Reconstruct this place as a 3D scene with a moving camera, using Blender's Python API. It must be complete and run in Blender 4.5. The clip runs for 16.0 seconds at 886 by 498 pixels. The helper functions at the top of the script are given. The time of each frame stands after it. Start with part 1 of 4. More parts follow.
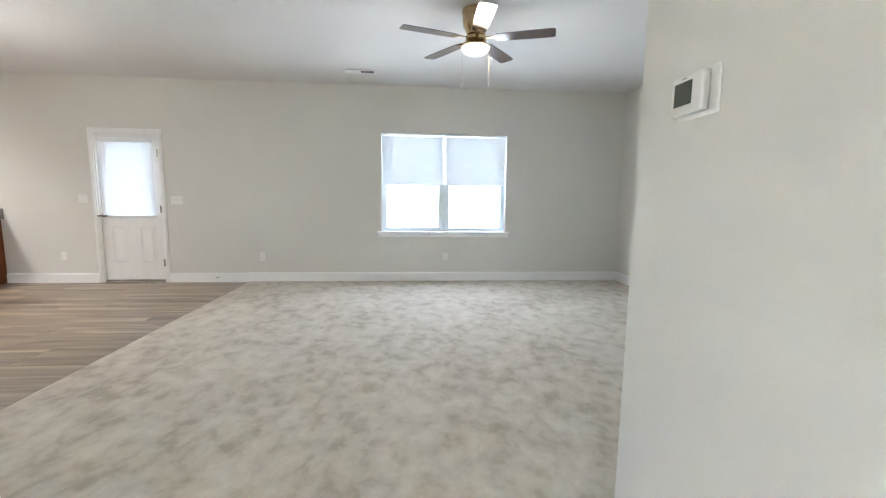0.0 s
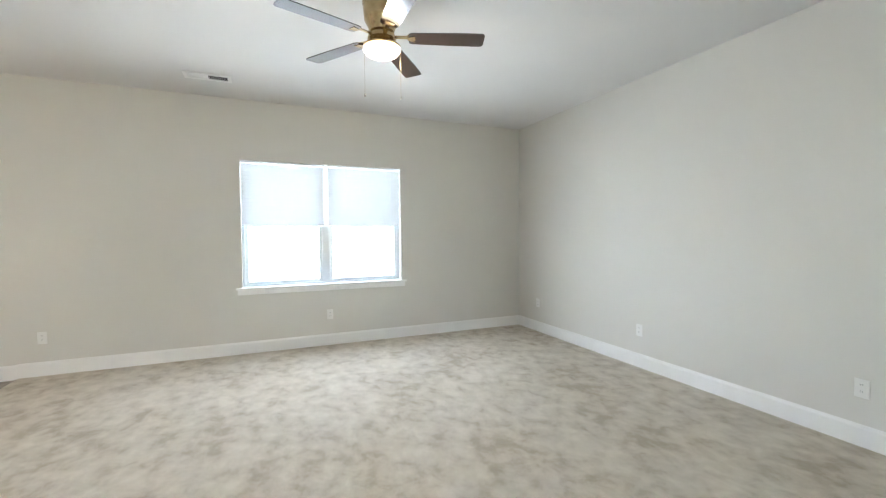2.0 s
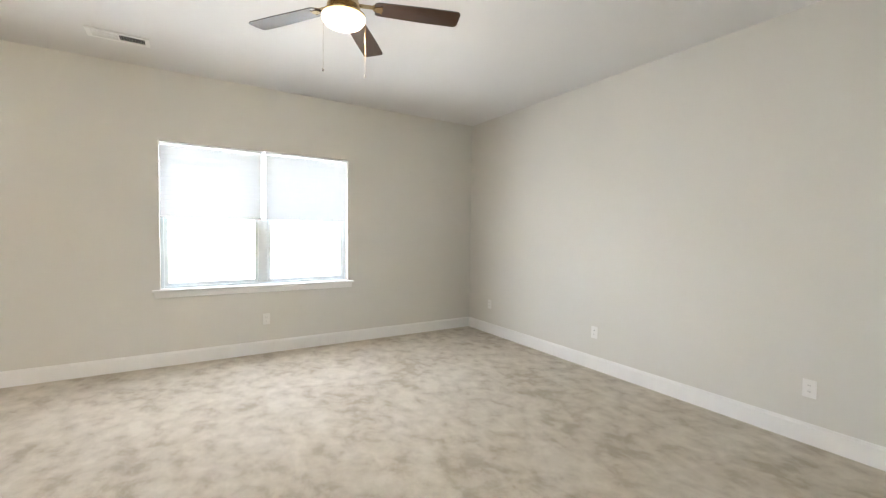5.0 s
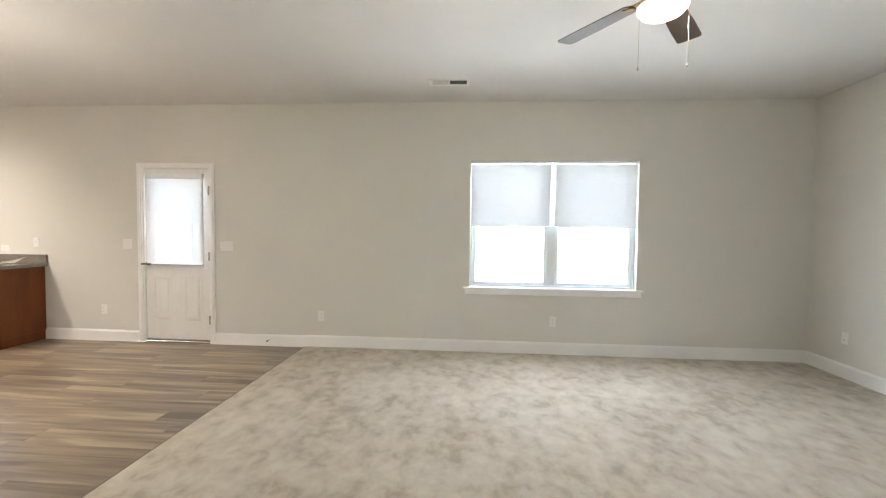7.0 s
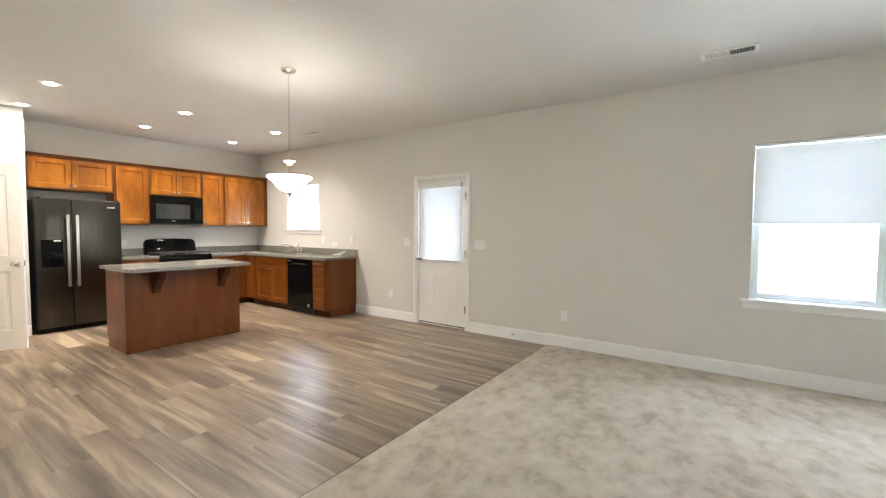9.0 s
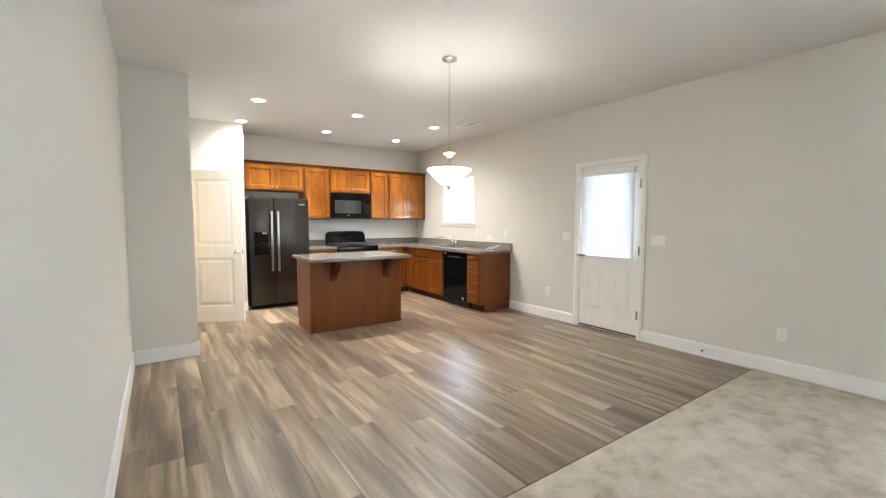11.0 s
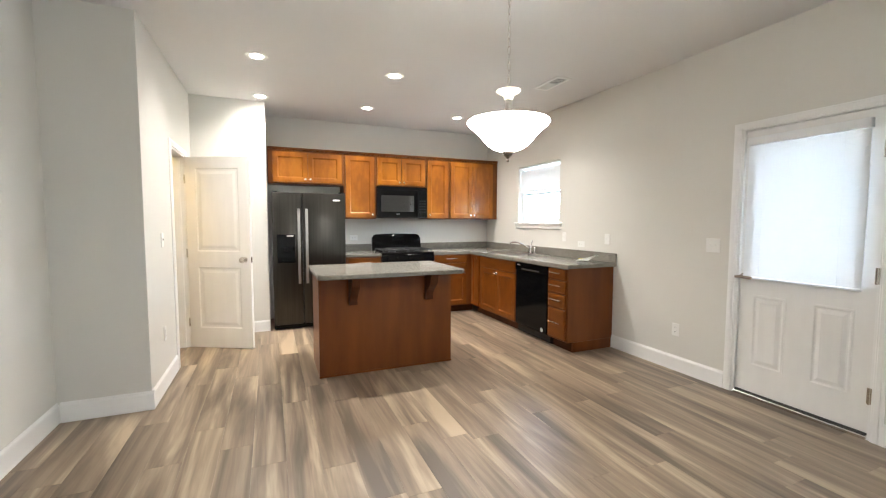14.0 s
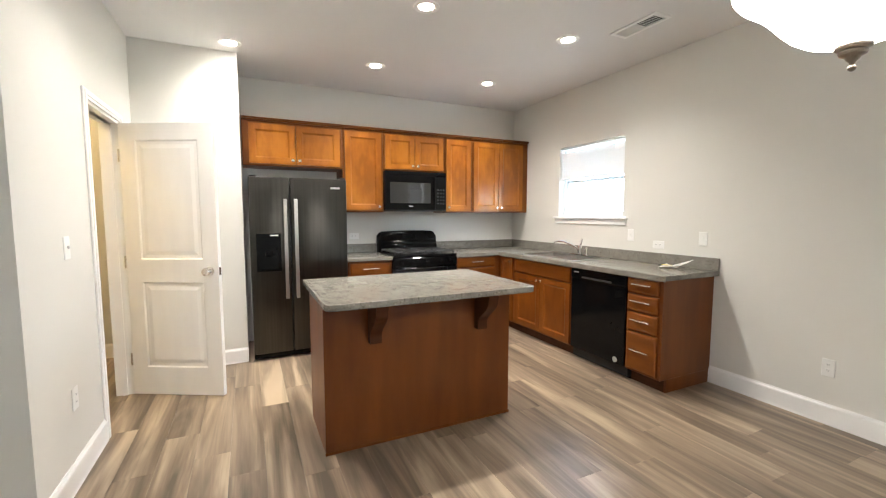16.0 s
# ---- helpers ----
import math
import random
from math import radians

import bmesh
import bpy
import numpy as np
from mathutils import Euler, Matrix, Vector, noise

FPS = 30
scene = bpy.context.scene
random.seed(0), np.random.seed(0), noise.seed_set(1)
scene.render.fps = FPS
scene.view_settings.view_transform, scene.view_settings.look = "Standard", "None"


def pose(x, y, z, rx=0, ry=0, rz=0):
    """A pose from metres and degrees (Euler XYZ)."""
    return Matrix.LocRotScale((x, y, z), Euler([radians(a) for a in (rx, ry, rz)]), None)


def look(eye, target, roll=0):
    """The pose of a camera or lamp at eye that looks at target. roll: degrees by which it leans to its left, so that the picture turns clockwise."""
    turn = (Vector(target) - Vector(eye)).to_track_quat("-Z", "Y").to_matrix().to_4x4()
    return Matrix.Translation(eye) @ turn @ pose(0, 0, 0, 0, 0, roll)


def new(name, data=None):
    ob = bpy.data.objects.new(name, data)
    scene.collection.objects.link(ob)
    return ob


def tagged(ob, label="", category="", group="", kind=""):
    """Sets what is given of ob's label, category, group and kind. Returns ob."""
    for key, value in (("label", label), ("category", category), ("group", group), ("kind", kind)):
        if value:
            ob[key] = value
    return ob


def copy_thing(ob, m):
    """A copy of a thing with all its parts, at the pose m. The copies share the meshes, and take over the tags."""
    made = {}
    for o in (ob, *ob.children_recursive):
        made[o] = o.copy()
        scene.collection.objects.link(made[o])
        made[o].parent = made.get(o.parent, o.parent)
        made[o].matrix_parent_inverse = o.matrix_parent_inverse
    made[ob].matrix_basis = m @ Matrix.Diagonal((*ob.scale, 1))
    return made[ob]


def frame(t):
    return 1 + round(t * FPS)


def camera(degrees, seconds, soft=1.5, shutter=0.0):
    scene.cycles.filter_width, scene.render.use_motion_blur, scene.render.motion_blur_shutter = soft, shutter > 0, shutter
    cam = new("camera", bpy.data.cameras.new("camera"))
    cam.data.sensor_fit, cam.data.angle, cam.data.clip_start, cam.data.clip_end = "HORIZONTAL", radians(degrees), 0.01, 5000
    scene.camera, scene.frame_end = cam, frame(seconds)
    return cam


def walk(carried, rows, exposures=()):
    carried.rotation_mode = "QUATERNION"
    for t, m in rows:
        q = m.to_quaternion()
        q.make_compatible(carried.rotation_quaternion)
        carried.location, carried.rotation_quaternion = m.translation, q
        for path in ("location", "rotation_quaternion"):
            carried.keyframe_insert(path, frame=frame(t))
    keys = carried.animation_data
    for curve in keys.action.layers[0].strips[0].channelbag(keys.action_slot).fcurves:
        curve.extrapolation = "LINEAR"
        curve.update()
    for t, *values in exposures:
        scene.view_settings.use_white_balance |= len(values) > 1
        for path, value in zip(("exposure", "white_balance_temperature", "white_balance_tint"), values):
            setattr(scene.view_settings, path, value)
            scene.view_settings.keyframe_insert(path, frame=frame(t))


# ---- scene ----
cam = camera(94.4, 16.0, soft=1.2)
PATH = [
    (0, (-0.054, 0.22, 1.225), (0.102, 2.199, 0.982), 0.7),
    (0.5, (-0.118, 0.43, 1.242), (-0.002, 2.419, 1.072), -0.3),
    (1, (-0.119, 0.754, 1.283), (0.019, 2.745, 1.163), -1.0),
    (1.5, (-0.158, 1.025, 1.313), (0.22, 2.987, 1.22), -0.5),
    (2, (-0.196, 1.249, 1.319), (0.583, 3.09, 1.246), -0.4),
    (2.5, (-0.108, 1.401, 1.322), (0.966, 3.087, 1.254), 0.5),
    (3, (-0.041, 1.478, 1.323), (1.255, 3.0, 1.26), 1.5),
    (3.2, (-0.064, 1.502, 1.337), (1.299, 2.964, 1.27), 1.6),
    (5.3, (-0.258, 1.596, 1.325), (0.649, 3.376, 1.243), 0.8),
    (5.5, (-0.262, 1.614, 1.333), (0.526, 3.45, 1.252), 0.8),
    (6, (-0.31, 1.651, 1.348), (0.17, 3.59, 1.265), 0.6),
    (6.5, (-0.364, 1.664, 1.347), (-0.212, 3.657, 1.267), 0.7),
    (7, (-0.443, 1.653, 1.351), (-0.588, 3.646, 1.269), 0.7),
    (7.5, (-0.478, 1.644, 1.354), (-0.896, 3.598, 1.276), 0.8),
    (8, (-0.535, 1.632, 1.374), (-1.213, 3.512, 1.288), 0.7),
    (8.5, (-0.59, 1.605, 1.367), (-1.521, 3.373, 1.277), 0.6),
    (9, (-0.643, 1.587, 1.355), (-1.785, 3.226, 1.261), 0.4),
    (9.5, (-0.673, 1.59, 1.367), (-1.976, 3.104, 1.261), 0.4),
    (10, (-0.735, 1.579, 1.37), (-2.169, 2.967, 1.246), 0.3),
    (10.2, (-0.771, 1.582, 1.371), (-2.254, 2.916, 1.237), 0.2),
    (12.3, (-1.431, 2.271, 1.374), (-3.203, 3.196, 1.322), -0.2),
    (12.5, (-1.533, 2.361, 1.363), (-3.314, 3.27, 1.329), -0.4),
    (13, (-1.751, 2.576, 1.367), (-3.552, 3.446, 1.338), -0.9),
    (13.5, (-1.97, 2.773, 1.371), (-3.805, 3.563, 1.284), -1.0),
    (14, (-2.263, 2.836, 1.358), (-4.102, 3.611, 1.225), 0.1),
    (14.5, (-2.578, 2.84, 1.383), (-4.418, 3.615, 1.261), -0.1),
    (15, (-2.926, 2.894, 1.373), (-4.769, 3.658, 1.239), 0.3),
    (15.5, (-3.253, 2.909, 1.365), (-5.083, 3.701, 1.21), 0.4),
    (16, (-3.574, 2.849, 1.374), (-5.374, 3.704, 1.205), -0.0),
]
EXPOSURES = [(0.0, 4.97, 5850, 12), (1.0, 5.03, 5920, 11), (2.0, 5.12, 6080, 10), (3.0, 5.18, 6280, 12), (5.5, 5.14, 6680, 14), (6.5, 5.05, 6660, 14), (7.0, 4.92, 6560, 13), (8.0, 4.84, 6400, 12), (9.0, 4.9, 6350, 11), (10.0, 5.0, 6150, 10), (13.0, 4.92, 6030, 10), (16.0, 4.8, 6050, 10)]
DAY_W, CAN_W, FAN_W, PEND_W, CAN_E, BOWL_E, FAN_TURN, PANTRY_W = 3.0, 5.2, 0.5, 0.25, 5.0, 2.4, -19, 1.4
walk(cam, [(t, look(eye, target, roll)) for t, eye, target, roll in PATH], exposures=EXPOSURES)

# ---- light ----
world = bpy.data.worlds.new("sky_world")
scene.world = world
world.use_nodes = True
wn = world.node_tree.nodes
sky = wn.new("ShaderNodeTexSky")
sky.sky_type, sky.sun_disc, sky.sun_elevation, sky.sun_rotation = "NISHITA", False, radians(48), radians(180)
wn["Background"].inputs["Strength"].default_value = 0.1
world.node_tree.links.new(sky.outputs["Color"], wn["Background"].inputs["Color"])


def lamp(name, kind, energy, colour, m, size=0.05, size_y=0.0, cone=138, angle=0.5):
    data = bpy.data.lights.new(name, kind)
    data.energy, data.color = energy, colour
    if kind == "AREA":
        data.shape, data.size, data.size_y = "RECTANGLE", size, size_y
    elif kind == "SUN":
        data.angle = radians(angle)
    else:
        data.shadow_soft_size = size
    if kind == "SPOT":
        data.spot_size, data.spot_blend = radians(cone), 1.0
    ob = new(name, data)
    ob.matrix_world = m
    return ob


lamp("sun", "SUN", 3.5, (1.0, 0.95, 0.87), look((0, -20, 22), (0, 0, 0)), angle=0.5)
DAY = (0.90, 0.96, 1.0)
WARM = (1.0, 0.90, 0.78)
# daylight standing in the outer plane of the three openings in the north wall
lamp("daylight_living_sky", "AREA", DAY_W, DAY, pose(0.430, 6.392, 1.785, -90, 0, 0), size=1.79, size_y=0.69)
lamp("daylight_living_yard", "AREA", DAY_W * 0.66, DAY, pose(0.430, 6.392, 1.085, -90, 0, 0), size=1.79, size_y=0.69)
lamp("daylight_kitchen", "AREA", DAY_W * 0.25, DAY, pose(-6.993, 6.392, 1.745, -90, 0, 0), size=0.92, size_y=0.79)
lamp("daylight_door", "AREA", DAY_W * 0.32, DAY, pose(-3.93, 6.39, 1.44, -90, 0, 0), size=0.6, size_y=0.97)


# ---- materials ----
def material(name, base, second=None, scale=8.0, rough=0.5, metal=0.0, bump=0.0, bump_scale=200.0, stretch=(1, 1, 1), coat=0.0, detail=4.0, low=0.35, high=0.65, rough_var=0.0, spec=0.5):
    m = bpy.data.materials.new(name)
    m.use_nodes = True
    n, l = m.node_tree.nodes, m.node_tree.links
    b = n["Principled BSDF"]
    b.inputs["Base Color"].default_value = (*base, 1)
    b.inputs["Roughness"].default_value, b.inputs["Metallic"].default_value = rough, metal
    b.inputs["Coat Weight"].default_value, b.inputs["Coat Roughness"].default_value = coat, 0.12
    b.inputs["Specular IOR Level"].default_value = spec
    tc = n.new("ShaderNodeTexCoord")
    mp = n.new("ShaderNodeMapping")
    mp.inputs["Scale"].default_value = stretch
    l.new(tc.outputs["Object"], mp.inputs["Vector"])
    if second:
        t = n.new("ShaderNodeTexNoise")
        t.inputs["Scale"].default_value, t.inputs["Detail"].default_value = scale, detail
        l.new(mp.outputs["Vector"], t.inputs["Vector"])
        r = n.new("ShaderNodeValToRGB")
        r.color_ramp.elements[0].position, r.color_ramp.elements[1].position = low, high
        r.color_ramp.elements[0].color, r.color_ramp.elements[1].color = (*base, 1), (*second, 1)
        l.new(t.outputs["Fac"], r.inputs["Fac"])
        l.new(r.outputs["Color"], b.inputs["Base Color"])
    if rough_var:
        t2 = n.new("ShaderNodeTexNoise")
        t2.inputs["Scale"].default_value = scale * 0.35
        l.new(mp.outputs["Vector"], t2.inputs["Vector"])
        mr = n.new("ShaderNodeMapRange")
        mr.inputs["To Min"].default_value, mr.inputs["To Max"].default_value = rough - rough_var, rough + rough_var
        l.new(t2.outputs["Fac"], mr.inputs["Value"])
        l.new(mr.outputs["Result"], b.inputs["Roughness"])
    if bump:
        t3 = n.new("ShaderNodeTexNoise")
        t3.inputs["Scale"].default_value, t3.inputs["Detail"].default_value = bump_scale, 3
        l.new(mp.outputs["Vector"], t3.inputs["Vector"])
        bp = n.new("ShaderNodeBump")
        bp.inputs["Strength"].default_value, bp.inputs["Distance"].default_value = bump, 0.002
        l.new(t3.outputs["Fac"], bp.inputs["Height"])
        l.new(bp.outputs["Normal"], b.inputs["Normal"])
    return m


def emitter(name, colour, strength):
    m = material(name, (0.9, 0.88, 0.84), rough=0.3)
    b = m.node_tree.nodes["Principled BSDF"]
    b.inputs["Emission Color"].default_value, b.inputs["Emission Strength"].default_value = (*colour, 1), strength
    return m


def carpet_material():
    m = material("carpet_pile", (0.40, 0.36, 0.31), rough=0.95, spec=0.1)
    n, l = m.node_tree.nodes, m.node_tree.links
    b, tc = n["Principled BSDF"], n["Texture Coordinate"]
    big, mid, fine = (n.new("ShaderNodeTexNoise") for _ in range(3))
    strokes = n.new("ShaderNodeMapping")
    strokes.inputs["Scale"].default_value, strokes.inputs["Rotation"].default_value = (1.1, 0.85, 1.0), (0, 0, radians(24))
    l.new(tc.outputs["Object"], strokes.inputs["Vector"])
    for t, s, d, w in ((big, 1.8, 2, 0.3), (mid, 7.5, 6, 0.22), (fine, 260, 2, 0)):
        t.inputs["Scale"].default_value, t.inputs["Detail"].default_value, t.inputs["Distortion"].default_value = s, d, w
        l.new(strokes.outputs["Vector"] if s < 100 else tc.outputs["Object"], t.inputs["Vector"])
    mid.inputs["Roughness"].default_value = 0.60
    mix = n.new("ShaderNodeMix")
    mix.data_type = "FLOAT"
    mix.inputs["Factor"].default_value = 0.66
    l.new(big.outputs["Fac"], mix.inputs["A"])
    l.new(mid.outputs["Fac"], mix.inputs["B"])
    r = n.new("ShaderNodeValToRGB")
    e = r.color_ramp.elements
    e[0].position, e[0].color = 0.38, (0.46, 0.39, 0.288, 1)
    e[1].position, e[1].color = 0.61, (0.745, 0.675, 0.560, 1)
    mid_e = e.new(0.485)
    mid_e.color = (0.622, 0.552, 0.443, 1)
    l.new(mix.outputs["Result"], r.inputs["Fac"])
    mul = n.new("ShaderNodeMix")
    mul.data_type, mul.blend_type = "RGBA", "MULTIPLY"
    mul.inputs["Factor"].default_value = 0.35
    l.new(r.outputs["Color"], mul.inputs["A"])
    l.new(fine.outputs["Fac"], mul.inputs["B"])
    l.new(mul.outputs["Result"], b.inputs["Base Color"])
    bp = n.new("ShaderNodeBump")
    bp.inputs["Strength"].default_value, bp.inputs["Distance"].default_value = 0.6, 0.006
    l.new(fine.outputs["Fac"], bp.inputs["Height"])
    l.new(bp.outputs["Normal"], b.inputs["Normal"])
    b.inputs["Sheen Weight"].default_value = 0.25
    return m


def plank_material():
    m = material("vinyl_plank", (0.2, 0.15, 0.11), rough=0.33, spec=0.55)
    n, l = m.node_tree.nodes, m.node_tree.links
    b, tc = n["Principled BSDF"], n["Texture Coordinate"]
    info = n.new("ShaderNodeObjectInfo")
    shift = n.new("ShaderNodeCombineXYZ")
    times = n.new("ShaderNodeMath")
    times.operation = "MULTIPLY"
    times.inputs[1].default_value = 37.0
    l.new(info.outputs["Random"], times.inputs[0])
    l.new(times.outputs[0], shift.inputs["X"])
    l.new(times.outputs[0], shift.inputs["Y"])
    add = n.new("ShaderNodeVectorMath")
    l.new(tc.outputs["Object"], add.inputs[0])
    l.new(shift.outputs[0], add.inputs[1])
    maps = []
    for s in ((0.42, 4.6, 1.0), (1.3, 26.0, 1.0)):
        mp = n.new("ShaderNodeMapping")
        mp.inputs["Scale"].default_value = s
        l.new(add.outputs[0], mp.inputs["Vector"])
        t = n.new("ShaderNodeTexNoise")
        t.inputs["Scale"].default_value, t.inputs["Detail"].default_value, t.inputs["Distortion"].default_value = 1.6, 3.5, 0.85
        l.new(mp.outputs[0], t.inputs["Vector"])
        maps.append(t)
    r = n.new("ShaderNodeValToRGB")
    e = r.color_ramp.elements
    e[0].position, e[0].color = 0.32, (0.100, 0.075, 0.052, 1)
    e[1].position, e[1].color = 0.71, (0.455, 0.360, 0.250, 1)
    for p, c in ((0.45, (0.190, 0.143, 0.099, 1)), (0.55, (0.275, 0.210, 0.146, 1)), (0.62, (0.365, 0.286, 0.198, 1))):
        x = e.new(p)
        x.color = c
    tone = n.new("ShaderNodeMath")
    tone.operation = "MULTIPLY_ADD"
    tone.inputs[1].default_value, tone.inputs[2].default_value = 0.035, -0.02
    l.new(info.outputs["Random"], tone.inputs[0])
    plus = n.new("ShaderNodeMath")
    l.new(maps[0].outputs["Fac"], plus.inputs[0])
    l.new(tone.outputs[0], plus.inputs[1])
    grain = n.new("ShaderNodeMath")
    grain.operation = "MULTIPLY_ADD"
    grain.inputs[1].default_value, grain.inputs[2].default_value = 0.20, -0.10
    l.new(maps[1].outputs["Fac"], grain.inputs[0])
    total = n.new("ShaderNodeMath")
    l.new(plus.outputs[0], total.inputs[0])
    l.new(grain.outputs[0], total.inputs[1])
    l.new(total.outputs[0], r.inputs["Fac"])
    l.new(r.outputs["Color"], b.inputs["Base Color"])
    bp = n.new("ShaderNodeBump")
    bp.inputs["Strength"].default_value, bp.inputs["Distance"].default_value = 0.12, 0.001
    l.new(maps[1].outputs["Fac"], bp.inputs["Height"])
    l.new(bp.outputs["Normal"], b.inputs["Normal"])
    return m


def speckled_material():
    """Grey-brown stone-pattern laminate: soft clouds under fine light and dark flecks."""
    m = material("stone_laminate", (0.178, 0.169, 0.145), (0.238, 0.228, 0.198), 14.0, 0.2, detail=6, low=0.32, high=0.68, rough_var=0.04, spec=0.55)
    n, l = m.node_tree.nodes, m.node_tree.links
    b, tc = n["Principled BSDF"], n["Texture Coordinate"]
    col = b.inputs["Base Color"].links[0].from_socket
    for scale, lo, hi, colour in ((75, 0.54, 0.74, (0.11, 0.10, 0.082, 1)), (120, 0.56, 0.74, (0.34, 0.325, 0.285, 1))):
        t = n.new("ShaderNodeTexNoise")
        t.inputs["Scale"].default_value, t.inputs["Detail"].default_value = scale, 2
        l.new(tc.outputs["Object"], t.inputs["Vector"])
        mr = n.new("ShaderNodeMapRange")
        mr.inputs["From Min"].default_value, mr.inputs["From Max"].default_value = lo, hi
        l.new(t.outputs["Fac"], mr.inputs["Value"])
        mix = n.new("ShaderNodeMix")
        mix.data_type = "RGBA"
        mix.inputs["B"].default_value = colour
        l.new(mr.outputs["Result"], mix.inputs["Factor"])
        l.new(col, mix.inputs["A"])
        col = mix.outputs["Result"]
    l.new(col, b.inputs["Base Color"])
    return m


def pane_material():
    m = bpy.data.materials.new("clear_glass")
    m.use_nodes = True
    b = m.node_tree.nodes["Principled BSDF"]
    b.inputs["Base Color"].default_value = (1, 1, 1, 1)
    b.inputs["Roughness"].default_value, b.inputs["IOR"].default_value, b.inputs["Transmission Weight"].default_value = 0.0, 1.45, 1.0
    return m


PAINT = material("wall_paint", (0.672, 0.662, 0.622), (0.690, 0.680, 0.640), 0.9, 0.6, bump=0.05, bump_scale=140, rough_var=0.06, coat=0.03, spec=0.28)
CEILING = material("ceiling_paint", (0.70, 0.695, 0.685), (0.72, 0.715, 0.705), 1.1, 0.9, bump=0.15, bump_scale=120)
TRIM = material("white_trim", (0.86, 0.86, 0.85), (0.83, 0.83, 0.82), 3.0, 0.35, bump=0.03, bump_scale=60)
DOORWHITE = material("door_paint", (0.83, 0.825, 0.81), (0.80, 0.795, 0.78), 2.0, 0.4, bump=0.05, bump_scale=90, stretch=(6, 6, 1))
PLASTIC = material("white_plastic", (0.80, 0.80, 0.78), rough=0.3)
# white vinyl, with the blue of sky spill put into its base colour
VINYL = material("sky_tinted_vinyl", (0.79, 0.865, 0.90), rough=0.35)
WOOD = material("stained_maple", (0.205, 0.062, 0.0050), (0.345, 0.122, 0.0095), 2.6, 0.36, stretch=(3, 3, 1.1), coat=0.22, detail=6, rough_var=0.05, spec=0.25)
# same maple as WOOD, its colour darkened for the weaker light low down
SHADEDWOOD = material("stained_maple_shaded", (0.135, 0.036, 0.0042), (0.195, 0.058, 0.0065), 2.6, 0.36, stretch=(3, 3, 1.1), coat=0.22, detail=6, rough_var=0.05, spec=0.25)
FRAMEWOOD = material("stained_maple_frame", (0.120, 0.033, 0.0036), (0.165, 0.050, 0.0055), 2.6, 0.38, stretch=(3, 3, 1.1), coat=0.12, detail=6, rough_var=0.05, spec=0.25)
# horizontal-grain maple with that same low shade put into its colour
SHADEDWOOD_H = material("stained_maple_rail_shaded", (0.130, 0.036, 0.0042), (0.185, 0.056, 0.0065), 2.2, 0.34, stretch=(1.2, 1.2, 5), coat=0.18, detail=6, rough_var=0.05, spec=0.25)
PANELWOOD = material("veneer_panel", (0.118, 0.032, 0.0058), (0.178, 0.053, 0.0088), 1.9, 0.36, stretch=(4, 4, 0.6), spec=0.35, detail=6, bump=0.03, bump_scale=80, rough_var=0.05)
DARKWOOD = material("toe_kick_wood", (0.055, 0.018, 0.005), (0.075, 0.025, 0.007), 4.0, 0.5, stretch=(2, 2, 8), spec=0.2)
LAMINATE = speckled_material()
NICKEL = material("brushed_nickel", (0.74, 0.71, 0.66), (0.68, 0.65, 0.60), 12, 0.27, 1.0)
BRASS = material("antique_brass", (0.55, 0.43, 0.25), (0.45, 0.34, 0.19), 30, 0.25, 1.0)
CHROME = material("chrome", (0.82, 0.82, 0.82), rough=0.1, metal=1.0)
STEEL = material("sink_steel", (0.50, 0.49, 0.47), (0.45, 0.44, 0.425), 8, 0.3, 1.0)
BLACKSTEEL = material("black_stainless", (0.062, 0.059, 0.052), (0.074, 0.070, 0.062), 3, 0.30, 1.0, stretch=(1, 14, 0.4), rough_var=0.04)
FRIDGESIDE = material("fridge_side", (0.014, 0.014, 0.014), (0.02, 0.02, 0.02), 20, 0.5, bump=0.1, spec=0.3)
BLACK = material("black_enamel", (0.004, 0.004, 0.0045), (0.006, 0.006, 0.006), 6, 0.10, spec=0.15)
BLACKGLASS = material("black_glass", (0.005, 0.0055, 0.006), rough=0.04, spec=0.22)
MESHGLASS = material("oven_screen_glass", (0.014, 0.014, 0.014), (0.020, 0.020, 0.020), 30, 0.04, spec=1.0, coat=1.0)
IRON = material("cast_iron", (0.015, 0.015, 0.015), (0.025, 0.025, 0.025), 50, 0.6, bump=0.2)
BLADE = material("walnut_blade", (0.028, 0.009, 0.0045), (0.042, 0.014, 0.007), 4, 0.10, stretch=(1, 8, 1), coat=1.0)
BLADE.node_tree.nodes["Principled BSDF"].inputs["Coat IOR"].default_value = 1.9
SCREEN = material("lcd_screen", (0.075, 0.082, 0.066), (0.10, 0.108, 0.088), 12, 0.15)
GREY = material("grey_mark", (0.35, 0.35, 0.34), rough=0.4)
DUCT = material("dark_duct", (0.035, 0.035, 0.035), rough=0.7)
CARPET, PLANK, GLASS = carpet_material(), plank_material(), pane_material()
SUBFLOOR = material("subfloor", (0.06, 0.05, 0.042), rough=0.9)
THREAD = material("dark_transition", (0.07, 0.05, 0.038), (0.10, 0.075, 0.055), 20, 0.4, stretch=(1, 0.1, 1))
BRONZE = material("worn_bronze", (0.20, 0.165, 0.13), (0.26, 0.22, 0.18), 40, 0.35, 1.0)


